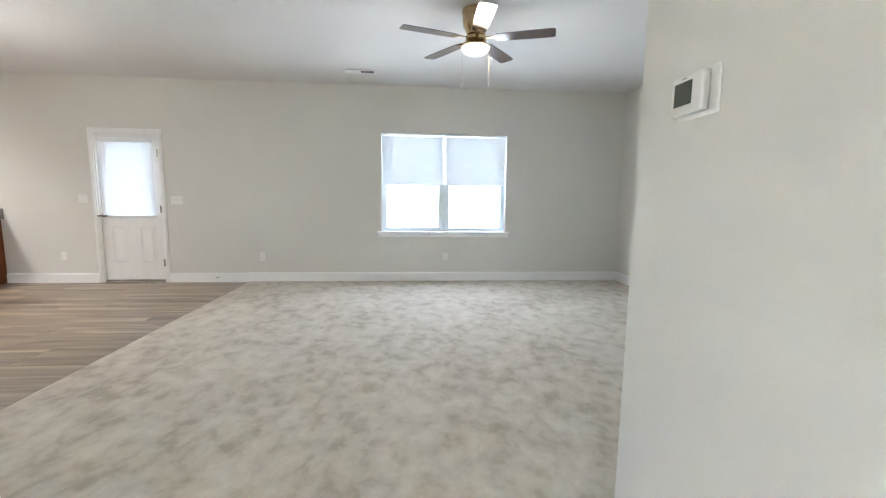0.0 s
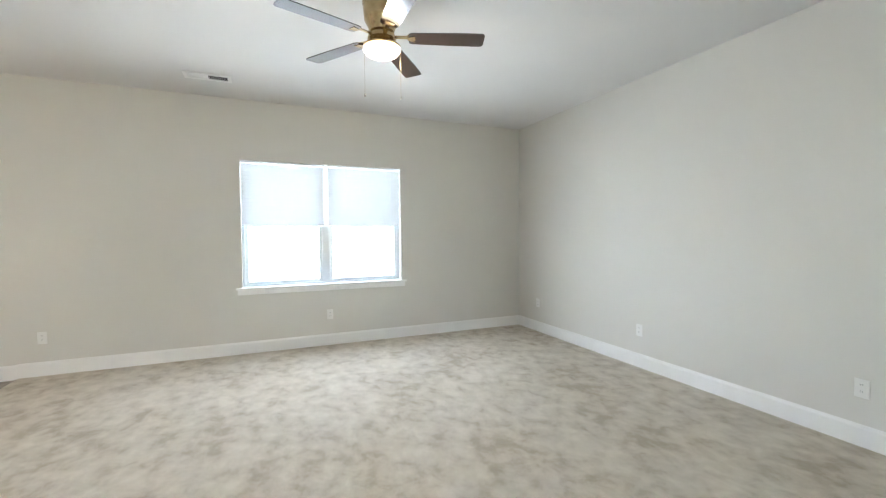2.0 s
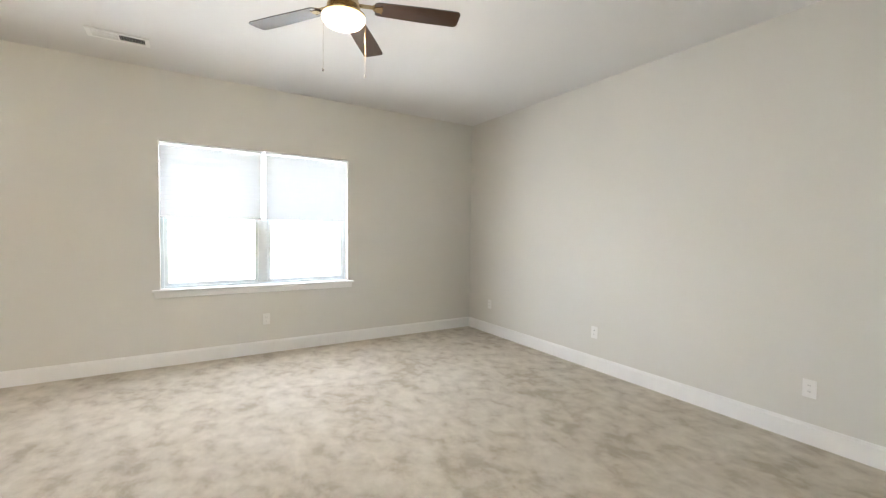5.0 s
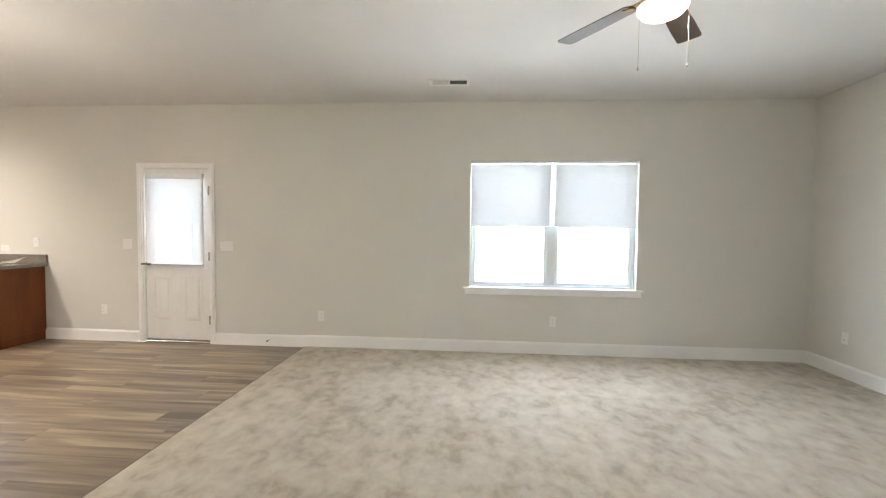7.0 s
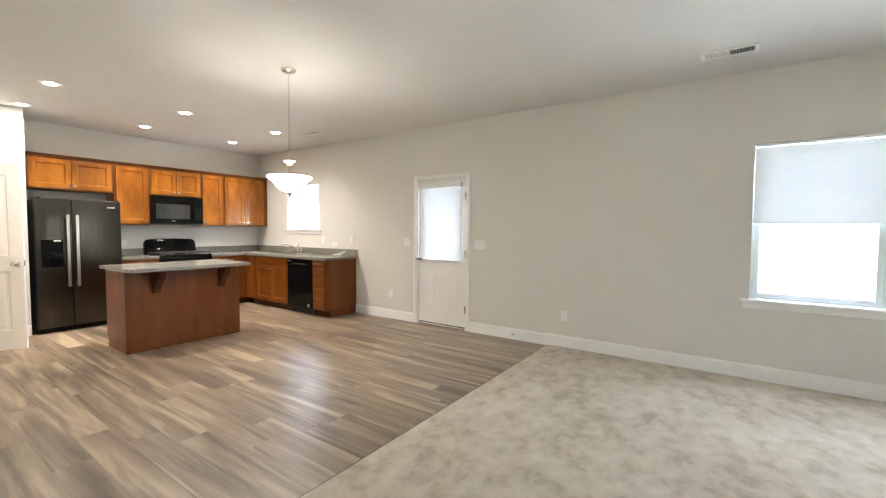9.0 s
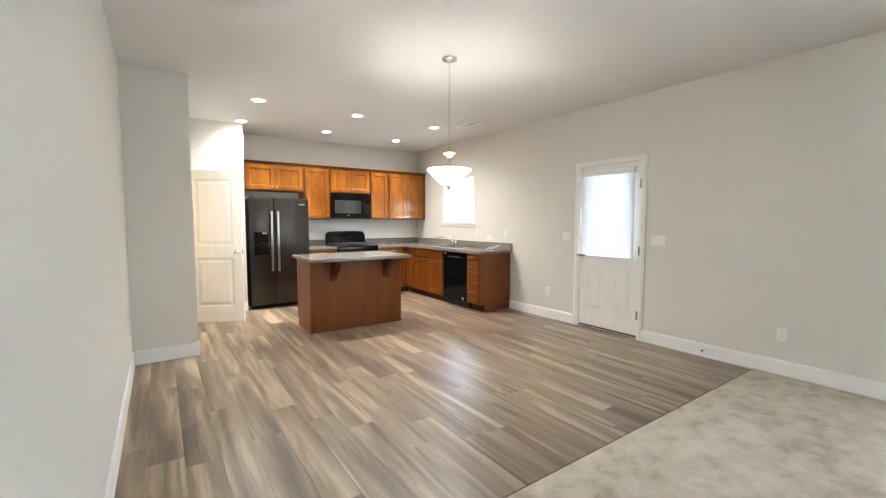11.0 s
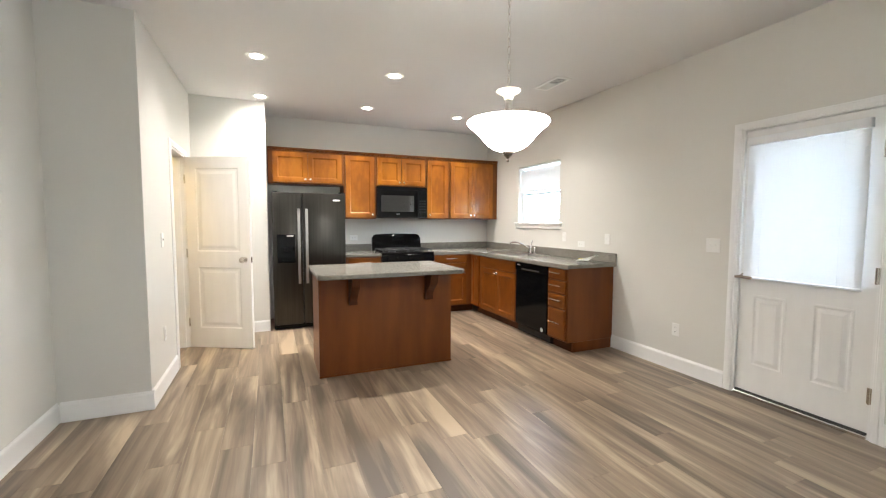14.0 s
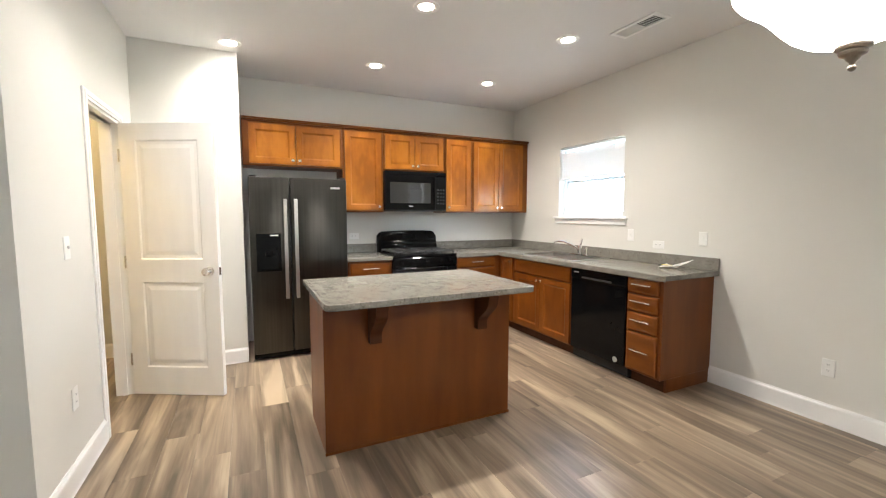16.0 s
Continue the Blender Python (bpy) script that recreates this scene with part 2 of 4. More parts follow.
def slat_material():
    """White painted slats thin enough to let some daylight through."""
    m = material("blind_slat", (0.86, 0.87, 0.88), rough=0.45)
    n, l = m.node_tree.nodes, m.node_tree.links
    t = n.new("ShaderNodeBsdfTranslucent")
    t.inputs["Color"].default_value = (0.86, 0.90, 0.93, 1)
    mix = n.new("ShaderNodeMixShader")
    mix.inputs[0].default_value = 0.15
    l.new(n["Principled BSDF"].outputs[0], mix.inputs[1])
    l.new(t.outputs[0], mix.inputs[2])
    l.new(mix.outputs[0], n["Material Output"].inputs["Surface"])
    return m


SLAT = slat_material()
PAPER = material("printed_paper", (0.86, 0.86, 0.82), rough=0.6)
YELLOW = material("yellow_print", (0.75, 0.62, 0.10), rough=0.6)
GRASS = material("lawn", (0.07, 0.11, 0.035), (0.13, 0.16, 0.06), 0.7, 0.9, bump=0.4, bump_scale=40)
CONCRETE = material("patio_concrete", (0.42, 0.41, 0.39), (0.48, 0.47, 0.45), 2.5, 0.85, bump=0.2, bump_scale=90)
BULB = emitter("lit_diffuser", (1.0, 0.90, 0.74), CAN_E)
BOWL = emitter("lit_alabaster_glass", (1.0, 0.93, 0.82), BOWL_E)
CUP = material("cup_glass", (0.40, 0.35, 0.25), (0.46, 0.41, 0.30), 20, 0.25)
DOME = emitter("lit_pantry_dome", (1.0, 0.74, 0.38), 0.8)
FANGLASS = emitter("lit_fan_glass", (1.0, 0.86, 0.56), 0.10)
LINING = emitter("bowl_lining_glass", (1.0, 0.90, 0.76), 0.3)


# ---- building kit ----
ROOT = {}


def thing(name, at, label, category, group="", kind=""):
    ob = tagged(new(name), label, category, group, kind)
    ob.location = at
    ROOT[ob] = Vector(at)
    return ob


def mesh_of(name, bm, mat, smooth=False, shift=Vector((0, 0, 0))):
    bmesh.ops.recalc_face_normals(bm, faces=bm.faces)
    if shift.length:
        bmesh.ops.translate(bm, verts=bm.verts, vec=-shift)
    me = bpy.data.meshes.new(name)
    bm.to_mesh(me)
    bm.free()
    me.materials.append(mat)
    if smooth:
        for p in me.polygons:
            p.use_smooth = True
        me.set_sharp_from_angle(angle=radians(40))
    return me


def part(name, bm, mat, parent, label="", smooth=False):
    """Links a bmesh in world coordinates as one mesh under a thing or a part."""
    root = ROOT[parent]
    ob = new(name, mesh_of(name, bm, mat, smooth, root))
    ob.parent = parent
    ROOT[ob] = root
    return tagged(ob, label) if label else ob


def solid(name, bm, mat, label="", category="", group="", kind="structure", smooth=False):
    ob = tagged(new(name, mesh_of(name, bm, mat, smooth)), label, category, group, kind)
    ROOT[ob] = Vector((0, 0, 0))
    return ob


def along_x(y):      # faces -y
    return lambda u, v, w: (u, y - w, v)


def along_x_up(y):   # faces +y
    return lambda u, v, w: (u, y + w, v)


def along_y(x):      # faces +x
    return lambda u, v, w: (x + w, u, v)


def along_y_back(x):  # faces -x
    return lambda u, v, w: (x - w, u, v)


def plain(x, y, z):
    return (x, y, z)


def box(bm, x0, x1, y0, y1, z0, z1, bevel=0.0, seg=1, f=plain):
    v = [bm.verts.new(f(x, y, z)) for x in (x0, x1) for y in (y0, y1) for z in (z0, z1)]
    faces = [bm.faces.new([v[i] for i in q]) for q in ((0, 1, 3, 2), (4, 6, 7, 5), (0, 4, 5, 1), (2, 3, 7, 6), (0, 2, 6, 4), (1, 5, 7, 3))]
    if bevel:
        edges = list({e for q in faces for e in q.edges})
        bmesh.ops.bevel(bm, geom=edges, offset=bevel, segments=seg, affect="EDGES", profile=0.5)
    return bm


def boxed(*a, **k):
    return box(bmesh.new(), *a, **k)


def lathe(bm, profile, at, n=32, cap=True):
    rings = []
    for r, z in profile:
        rings.append([bm.verts.new((at[0] + r * math.cos(2 * math.pi * i / n), at[1] + r * math.sin(2 * math.pi * i / n), at[2] + z)) for i in range(n)])
    for a, b in zip(rings, rings[1:]):
        for i in range(n):
            bm.faces.new((a[i], a[(i + 1) % n], b[(i + 1) % n], b[i]))
    if cap:
        bm.faces.new(rings[0])
        bm.faces.new(rings[-1])
    return bm


def tube(bm, points, r, n=10):
    """A round bar through the points."""
    pts = [Vector(p) for p in points]
    rings = []
    for i, p in enumerate(pts):
        d = (pts[min(i + 1, len(pts) - 1)] - pts[max(i - 1, 0)]).normalized()
        side = d.cross(Vector((0, 0, 1)))
        side = side.normalized() if side.length > 0.05 else Vector((1, 0, 0))
        up = side.cross(d).normalized()
        rings.append([bm.verts.new(p + r * (math.cos(2 * math.pi * k / n) * side + math.sin(2 * math.pi * k / n) * up)) for k in range(n)])
    for a, b in zip(rings, rings[1:]):
        for k in range(n):
            bm.faces.new((a[k], a[(k + 1) % n], b[(k + 1) % n], b[k]))
    bm.faces.new(rings[0])
    bm.faces.new(rings[-1])
    return bm


def sheet_with_holes(f, us, vs, holes, w0, w1):
    """A slab in u, v with rectangular holes cut right through it from w0 to w1."""
    bm = bmesh.new()
    us = sorted({*us, *(h[0] for h in holes), *(h[1] for h in holes)})
    vs = sorted({*vs, *(h[2] for h in holes), *(h[3] for h in holes)})

    def full(i, j):
        if not (0 <= i < len(us) - 1 and 0 <= j < len(vs) - 1):
            return False
        u, v = (us[i] + us[i + 1]) / 2, (vs[j] + vs[j + 1]) / 2
        return not any(h[0] < u < h[1] and h[2] < v < h[3] for h in holes)

    def quad(*c):
        bm.faces.new([bm.verts.new(f(*p)) for p in c])

    for i in range(len(us) - 1):
        for j in range(len(vs) - 1):
            if not full(i, j):
                continue
            a, b, c, d = us[i], us[i + 1], vs[j], vs[j + 1]
            for w in (w0, w1):
                quad((a, c, w), (b, c, w), (b, d, w), (a, d, w))
            if not full(i - 1, j):
                quad((a, c, w0), (a, d, w0), (a, d, w1), (a, c, w1))
            if not full(i + 1, j):
                quad((b, c, w0), (b, d, w0), (b, d, w1), (b, c, w1))
            if not full(i, j - 1):
                quad((a, c, w0), (b, c, w0), (b, c, w1), (a, c, w1))
            if not full(i, j + 1):
                quad((a, d, w0), (b, d, w0), (b, d, w1), (a, d, w1))
    bmesh.ops.remove_doubles(bm, verts=bm.verts, dist=0.0005)
    return bm


def panelled(f, u0, u1, v0, v1, w0, w1, panels, steps, bevel=0.0015):
    """A door or drawer leaf from w0 (back) to w1 (front); each panel of the front is inset in steps of (margin, depth)."""
    bm = bmesh.new()
    us = sorted({u0, u1, *(p[0] for p in panels), *(p[1] for p in panels)})
    vs = sorted({v0, v1, *(p[2] for p in panels), *(p[3] for p in panels)})
    front = {}
    for a, b in zip(us, us[1:]):
        for c, d in zip(vs, vs[1:]):
            front[(a, b, c, d)] = bm.faces.new([bm.verts.new(f(*p)) for p in ((a, c, w1), (b, c, w1), (b, d, w1), (a, d, w1))])
    ring = [(u, v0) for u in us] + [(u1, v) for v in vs[1:]] + [(u, v1) for u in us[-2::-1]] + [(u0, v) for v in vs[-2:0:-1]]
    for p, q in zip(ring, ring[1:] + ring[:1]):
        bm.faces.new([bm.verts.new(f(*c)) for c in ((*p, w1), (*q, w1), (*q, w0), (*p, w0))])
    bm.faces.new([bm.verts.new(f(*p, w0)) for p in ring])
    bmesh.ops.remove_doubles(bm, verts=bm.verts, dist=0.0003)
    bmesh.ops.recalc_face_normals(bm, faces=bm.faces)
    goals = []
    for p in panels:
        mid = Vector(f((p[0] + p[1]) / 2, (p[2] + p[3]) / 2, w1))
        goals.append(min(bm.faces, key=lambda q: (q.calc_center_median() - mid).length))
    for q in goals:
        for margin, depth in steps:
            bmesh.ops.inset_region(bm, faces=[q], thickness=margin, depth=depth, use_even_offset=True)
    return bm


ZC = 2.792          # ceiling
YN, XE, XW = 6.24, 3.098, -8.418
YS, YSE, YP = 1.485, 1.44, 2.02
XJ, XST, YST = -5.745, -7.742, 2.813
XR, XL = 0.63, -1.80
SEAM = -2.365

# ---- structure ----
WINDOW = (-0.476, 1.336, 0.733, 2.142)
KWINDOW = (-7.462, -6.524, 1.335, 2.15)
DOOR = (-4.352, -3.494, -0.01, 2.072)
PANTRY = (-7.362, -6.672, -0.01, 2.045)
solid("wall_north", sheet_with_holes(along_x_up(YN), (-8.56, 3.2), (-0.05, ZC), [WINDOW, KWINDOW, DOOR], 0.0, 0.16), PAINT, "greige painted drywall wall with two windows and a door", "wall")
solid("wall_east", boxed(XE, XE + 0.10, YSE - 0.12, YN - 0.002, -0.05, ZC), PAINT, "greige painted drywall side wall", "wall")
solid("wall_south_living", boxed(XR + 0.12, XE - 0.002, YSE - 0.12, YSE, -0.05, ZC), PAINT, "greige painted drywall wall behind the carpet", "wall")
solid("wall_foyer_east", boxed(XR, XR + 0.118, -2.6, YSE, -0.05, ZC, bevel=0.003), PAINT, "greige wall end carrying the thermostat", "wall")
solid("wall_foyer_west", boxed(XL - 0.12, XL, -2.6, YS - 0.12, -0.05, ZC), PAINT, "greige painted hall wall", "wall")
# the opening in the hall's end wall is added to admit fill daylight
solid("wall_foyer_end", sheet_with_holes(along_x_up(-2.72), (XL, XR), (-0.05, ZC), [(-0.95, -0.22, 0.92, 2.05)], 0.0, 0.118), PAINT, "greige painted end wall of the hall with an added window opening", "wall")
solid("wall_south_dining", boxed(XJ, XL, YS - 0.118, YS, -0.05, ZC), PAINT, "greige painted drywall wall beside the plank floor", "wall")
solid("wall_jog", boxed(XJ - 0.115, XJ, YS - 0.118, YP, -0.05, ZC), PAINT, "short greige return wall with a square corner", "wall")
solid("wall_pantry", sheet_with_holes(along_x_up(YP - 0.115), (XST, XJ - 0.115), (-0.05, ZC), [PANTRY], 0.0, 0.115), PAINT, "greige painted wall with the pantry doorway", "wall")
solid("wall_fridge_stub", boxed(XST - 0.115, XST, YP - 0.115, YST, -0.05, ZC), PAINT, "greige stub wall beside the refrigerator", "wall")
solid("wall_fridge_side", boxed(XW + 0.002, XST - 0.117, YST - 0.115, YST, -0.05, ZC), PAINT, "greige side wall of the refrigerator alcove", "wall")
solid("wall_west", boxed(XW - 0.14, XW, 0.6, YN - 0.002, -0.05, ZC), PAINT, "greige painted kitchen wall", "wall")
solid("wall_pantry_back", boxed(XW + 0.002, XJ - 0.117, 0.6, 0.72, -0.05, ZC), PAINT, "greige painted back wall of the pantry", "wall")
solid("wall_pantry_side", boxed(XJ - 0.115, XJ - 0.002, 0.6, YS - 0.12, -0.05, ZC), PAINT, "greige painted side wall of the pantry", "wall")
solid("ceiling", boxed(-8.56, 3.2, -2.72, 6.4, ZC + 0.002, ZC + 0.12), CEILING, "flat white painted drywall ceiling", "ceiling")
solid("roof", boxed(-8.9, 3.5, -3.1, 6.75, ZC + 0.14, ZC + 0.3), DUCT, "dark roof deck above the ceiling", "roof")
solid("ground", boxed(-400, 400, -400, 400, -0.5, -0.25), GRASS, "green lawn around the house", "lawn")
solid("patio", boxed(-5.6, -2.2, 6.41, 9.6, -0.248, -0.10, bevel=0.01), CONCRETE, "pale concrete patio slab outside the door", "patio")
solid("subfloor", boxed(-8.56, 3.2, -2.72, 6.4, -0.24, -0.022), SUBFLOOR, "slab under the floor finishes", "slab")
solid("carpet", boxed(SEAM, XE, -2.6, YN, -0.02, 0.012, bevel=0.006), CARPET, "mottled beige cut-pile carpet with vacuum marks", "carpet")
solid("trim", boxed(SEAM - 0.012, SEAM + 0.006, YS, YN, -0.02, 0.007, bevel=0.003), THREAD, "thin dark strip between carpet and planks", "transition strip")


def baseboard(f, u0, u1, z=0.0):
    bm = bmesh.new()
    prof = ((0.0, 0.0), (0.017, 0.0), (0.017, 0.006), (0.014, 0.012), (0.014, 0.112), (0.011, 0.122), (0.006, 0.128), (0.004, 0.136), (0.0, 0.136))
    a = [bm.verts.new(f(u0, z + v, w)) for w, v in prof]
    b = [bm.verts.new(f(u1, z + v, w)) for w, v in prof]
    for i in range(len(prof) - 1):
        bm.faces.new((a[i], a[i + 1], b[i + 1], b[i]))
    bm.faces.new(a)
    bm.faces.new(b)
    solid("baseboard", bm, TRIM, "white painted moulded baseboard", "baseboard")


baseboard(along_x(YN), SEAM, XE - 0.001, 0.008)
baseboard(along_x(YN), -3.46, SEAM - 0.001)
baseboard(along_x(YN), -5.60, -4.402)
baseboard(along_y_back(XE), YSE + 0.001, YN - 0.018, 0.008)
baseboard(along_x_up(YSE), XR, XE - 0.018, 0.008)
baseboard(along_y_back(XR), -2.6, YSE + 0.017, 0.008)
baseboard(along_x_up(YS), XJ, SEAM - 0.001)
baseboard(along_x_up(YS), SEAM, XL, 0.008)
baseboard(along_y(XL), -2.6, YS - 0.12, 0.008)
baseboard(along_y(XJ), YS + 0.018, YP + 0.017)
baseboard(along_x_up(YP), -6.612, XJ)
baseboard(along_x_up(YP), XST + 0.018, -7.424)
baseboard(along_y(XST), YP, YST)
baseboard(along_y(XW), 0.74, YST - 0.118)
baseboard(along_x_up(0.72), XW + 0.018, XJ - 0.12)


def casing(f, u0, u1, top, parent, width=0.058, bottom=0.0):
    """Moulded casing round an opening: two legs and a head."""
    for a, b, c, d in ((u0 - width, u0, bottom, top + width), (u1, u1 + width, bottom, top + width), (u0 - 0.0005, u1 + 0.0005, top, top + width)):
        bm = bmesh.new()
        box(bm, a, b, c, d, 0.0, 0.013, bevel=0.003, f=f)
        if b - a < 0.1:
            box(bm, a + 0.012, b - 0.018, c, d - 0.012, 0.011, 0.018, bevel=0.003, f=f)
        else:
            box(bm, a - 0.02, b + 0.02, c + 0.018, d - 0.012, 0.011, 0.018, bevel=0.003, f=f)
        part("casing", bm, TRIM, parent)


def hinge(f, u, v, parent):
    bm = boxed(u - 0.012, u + 0.012, v - 0.05, v + 0.05, 0.0, 0.004, bevel=0.001, f=f)
    tube(bm, [f(u, v - 0.052, 0.006), f(u, v + 0.052, 0.006)], 0.006, 8)
    part("hinge", bm, NICKEL, parent, "satin nickel hinge")


# back door with a glazed upper half
d1 = thing("door_1", (-3.93, YN, 0), "white half-glazed steel back door with two raised panels, closed", "door", kind="structure")
F = along_x(YN)
casing(F, -4.342, -3.504, 2.062, d1)
for a, b, c, d in ((-4.351, -4.325, 0, 2.062), (-3.521, -3.495, 0, 2.062), (-4.351, -3.495, 2.058, 2.071)):
    part("jamb", boxed(a, b, YN + 0.001, YN + 0.15, c, d), TRIM, d1)
part("sweep", boxed(-4.320, -3.526, YN + 0.010, YN + 0.060, 0.0242, 0.036), DUCT, d1, "dark rubber door sweep")
part("threshold", boxed(-4.324, -3.522, YN - 0.012, YN + 0.12, 0.0, 0.024, bevel=0.005), NICKEL, d1, "metal door threshold")
# unseen strips added behind the leaf to block light leaking round its edges
for a, b, c, d in ((-4.324, -4.300, 0.046, 2.057), (-3.546, -3.522, 0.046, 2.057), (-4.300, -3.546, 2.034, 2.057), (-4.324, -3.522, 0.0242, 0.0455)):
    part("leak_strip", boxed(a, b, YN + 0.067, YN + 0.100, c, d), TRIM, d1)
LITE = (-4.230, -3.635, 0.955, 1.925)
leaf = sheet_with_holes(along_x_up(YN + 0.022), (-4.322, -3.524), (0.03, 2.054), [LITE], 0.0, 0.044)
slab = part("slab", leaf, DOORWHITE, d1)
for a, b in ((-4.225, -4.005), (-3.845, -3.625)):
    bm = panelled(along_x(YN + 0.0215), a, b, 0.245, 0.80, 0.0, 0.004, [(a + 0.012, b - 0.012, 0.257, 0.788)], [(0.012, -0.006), (0.030, 0.010)])
    part("raised_panel", bm, DOORWHITE, slab)
for a, b, c, d in ((LITE[0] - 0.03, LITE[0], LITE[2] - 0.03, LITE[3] + 0.03), (LITE[1], LITE[1] + 0.03, LITE[2] - 0.03, LITE[3] + 0.03), (LITE[0], LITE[1], LITE[3], LITE[3] + 0.03), (LITE[0], LITE[1], LITE[2] - 0.03, LITE[2])):
    part("lite_frame", boxed(a, b, YN + 0.012, YN + 0.0215, c, d, bevel=0.003), DOORWHITE, slab)
pane = part("pane", boxed(LITE[0] + 0.001, LITE[1] - 0.001, YN + 0.042, YN + 0.046, LITE[2] + 0.001, LITE[3] - 0.001), GLASS, slab)
pane.visible_shadow = False
for v in (0.28, 1.03, 1.80):
    hinge(along_x(YN + 0.002), -3.522, v, d1)
lever = lathe(bmesh.new(), [(0.023, 0), (0.023, 0.006), (0.012, 0.012)], (0, 0, 0), 20)
bmesh.ops.transform(lever, matrix=pose(-4.298, YN + 0.021, 0.938, 90, 0, 0), verts=lever.verts)
tube(lever, [(-4.298, YN + 0.02, 0.938), (-4.298, YN - 0.072, 0.938)], 0.011)
tube(lever, [(-4.304, YN - 0.072, 0.938), (-4.25, YN - 0.078, 0.940), (-4.19, YN - 0.074, 0.937)], 0.011)
part("handle", lever, BRONZE, d1, "worn bronze lever handle")


def blind(u0, u1, top, bottom, y, label, slats_pitch=0.042, tilt=10, half=0.024, rail=0.028, deep=0.028):
    """A horizontal slat blind hanging at y: head rail, slats on two ladder cords, bottom rail."""
    b = thing("window_blind", ((u0 + u1) / 2, y, top), label, "blind", "white slat blinds")
    part("head_rail", boxed(u0, u1, y - deep, y + deep, top - rail, top, bevel=0.004), SLAT, b)
    bm = boxed(u0 + 0.004, u1 - 0.004, y - deep + 0.003, y + deep - 0.003, bottom, bottom + 0.016, bevel=0.004)
    part("bottom_rail", bm, SLAT, b)
    n = int((top - rail - 0.01 - bottom) / slats_pitch)
    me = mesh_of("slat", boxed(-(u1 - u0) / 2 + 0.004, (u1 - u0) / 2 - 0.004, -half, half, -0.0012, 0.0012), SLAT)
    for i in range(n):
        s = new("slat", me)
        s.parent = b
        s.matrix_local = pose(0, 0, bottom + 0.03 + i * slats_pitch - top, tilt, 0, 0)
    for u in (u0 + 0.12, u1 - 0.12):
        part("ladder_cord", boxed(u - 0.0012, u + 0.0012, y - deep + 0.001, y - deep + 0.0025, bottom, top - 0.05), SLAT, b)
    return b


blind(-4.288, -3.585, 1.998, 0.925, YN - 0.010, "white slat blind mounted on the glazed back door", 0.0215, 76, 0.0125, 0.062, 0.020)


def sash(f, u0, u1, v0, v1, w, parent, rail=0.038):
    s = bmesh.new()
    for a, b, c, d in ((u0, u0 + rail, v0, v1), (u1 - rail, u1, v0, v1), (u0 + rail, u1 - rail, v0, v0 + rail), (u0 + rail, u1 - rail, v1 - rail * 0.8, v1)):
        box(s, a, b, c, d, w, w + 0.03, bevel=0.003, f=f)
    ob = part("sash", s, VINYL, parent)
    p = part("pane", boxed(u0 + rail - 0.004, u1 - rail + 0.004, v0 + rail - 0.004, v1 - rail * 0.8 + 0.004, w + 0.012, w + 0.017, f=f), GLASS, ob)
    p.visible_shadow = False
    return ob


def window(name, hole, mulls, rail_at, label):
    """A single-hung vinyl window set deep in a drywall opening, with a wooden stool and apron."""
    u0, u1, v0, v1 = hole
    f = along_x_up(YN)
    w = thing(name, ((u0 + u1) / 2, YN, v0), label, "window", kind="structure")
    edges = [u0] + mulls + [u1]
    bm = bmesh.new()
    fr = 0.032
    for a, b, c, d in ((u0, u0 + fr, v0, v1), (u1 - fr, u1, v0, v1), (u0 + fr, u1 - fr, v1 - fr, v1), (u0 + fr, u1 - fr, v0, v0 + fr)):
        box(bm, a + 0.001, b - 0.001, c + 0.001, d - 0.001, 0.075, 0.15, bevel=0.003, f=f)
    part("window_frame", bm, VINYL, w)
    for m in mulls:
        part("mullion", boxed(m - 0.048, m + 0.048, v0 + fr, v1 - fr, 0.075, 0.15, bevel=0.004, f=f), VINYL, w)
    for i in range(len(edges) - 1):
        a = edges[i] + (fr if i == 0 else 0.046)
        b = edges[i + 1] - (fr if i == len(edges) - 2 else 0.046)
        sash(f, a - 0.004, b + 0.004, v0 + fr - 0.004, rail_at + 0.02, 0.085, w)
        sash(f, a - 0.004, b + 0.004, rail_at - 0.012, v1 - fr + 0.004, 0.116, w)
        part("sash_lock", boxed((a + b) / 2 - 0.03, (a + b) / 2 + 0.03, rail_at + 0.02, rail_at + 0.032, 0.09, 0.11, bevel=0.003, f=f), VINYL, w)
    bm = boxed(u0 + 0.001, u1 - 0.001, v0, v0 + 0.012, 0.0, 0.08, f=f)
    box(bm, u0 - 0.065, u1 + 0.065, v0 - 0.012, v0 + 0.010, -0.035, -0.0005, bevel=0.005, seg=2, f=f)
    part("window_sill", bm, TRIM, w, "white painted wooden stool")
    bm = boxed(u0 - 0.05, u1 + 0.05, v0 - 0.070, v0 - 0.0125, -0.014, -0.0005, bevel=0.004, f=f)
    part("apron", bm, TRIM, w)
    return w


window("window_1", WINDOW, [0.430], 1.42, "white vinyl twin single-hung window in a drywall return")
window("window_2", KWINDOW, [], 1.75, "small white vinyl single-hung window over the sink")
blind(-0.473, 0.410, 2.139, 1.425, YN + 0.035, "white slat blind half lowered in the window", tilt=84, rail=0.022)
blind(0.450, 1.333, 2.139, 1.425, YN + 0.035, "white slat blind half lowered in the window", tilt=84, rail=0.022)
blind(-7.455, -6.531, 2.146, 1.78, YN + 0.035, "white slat blind half lowered over the sink window", tilt=84, rail=0.022)

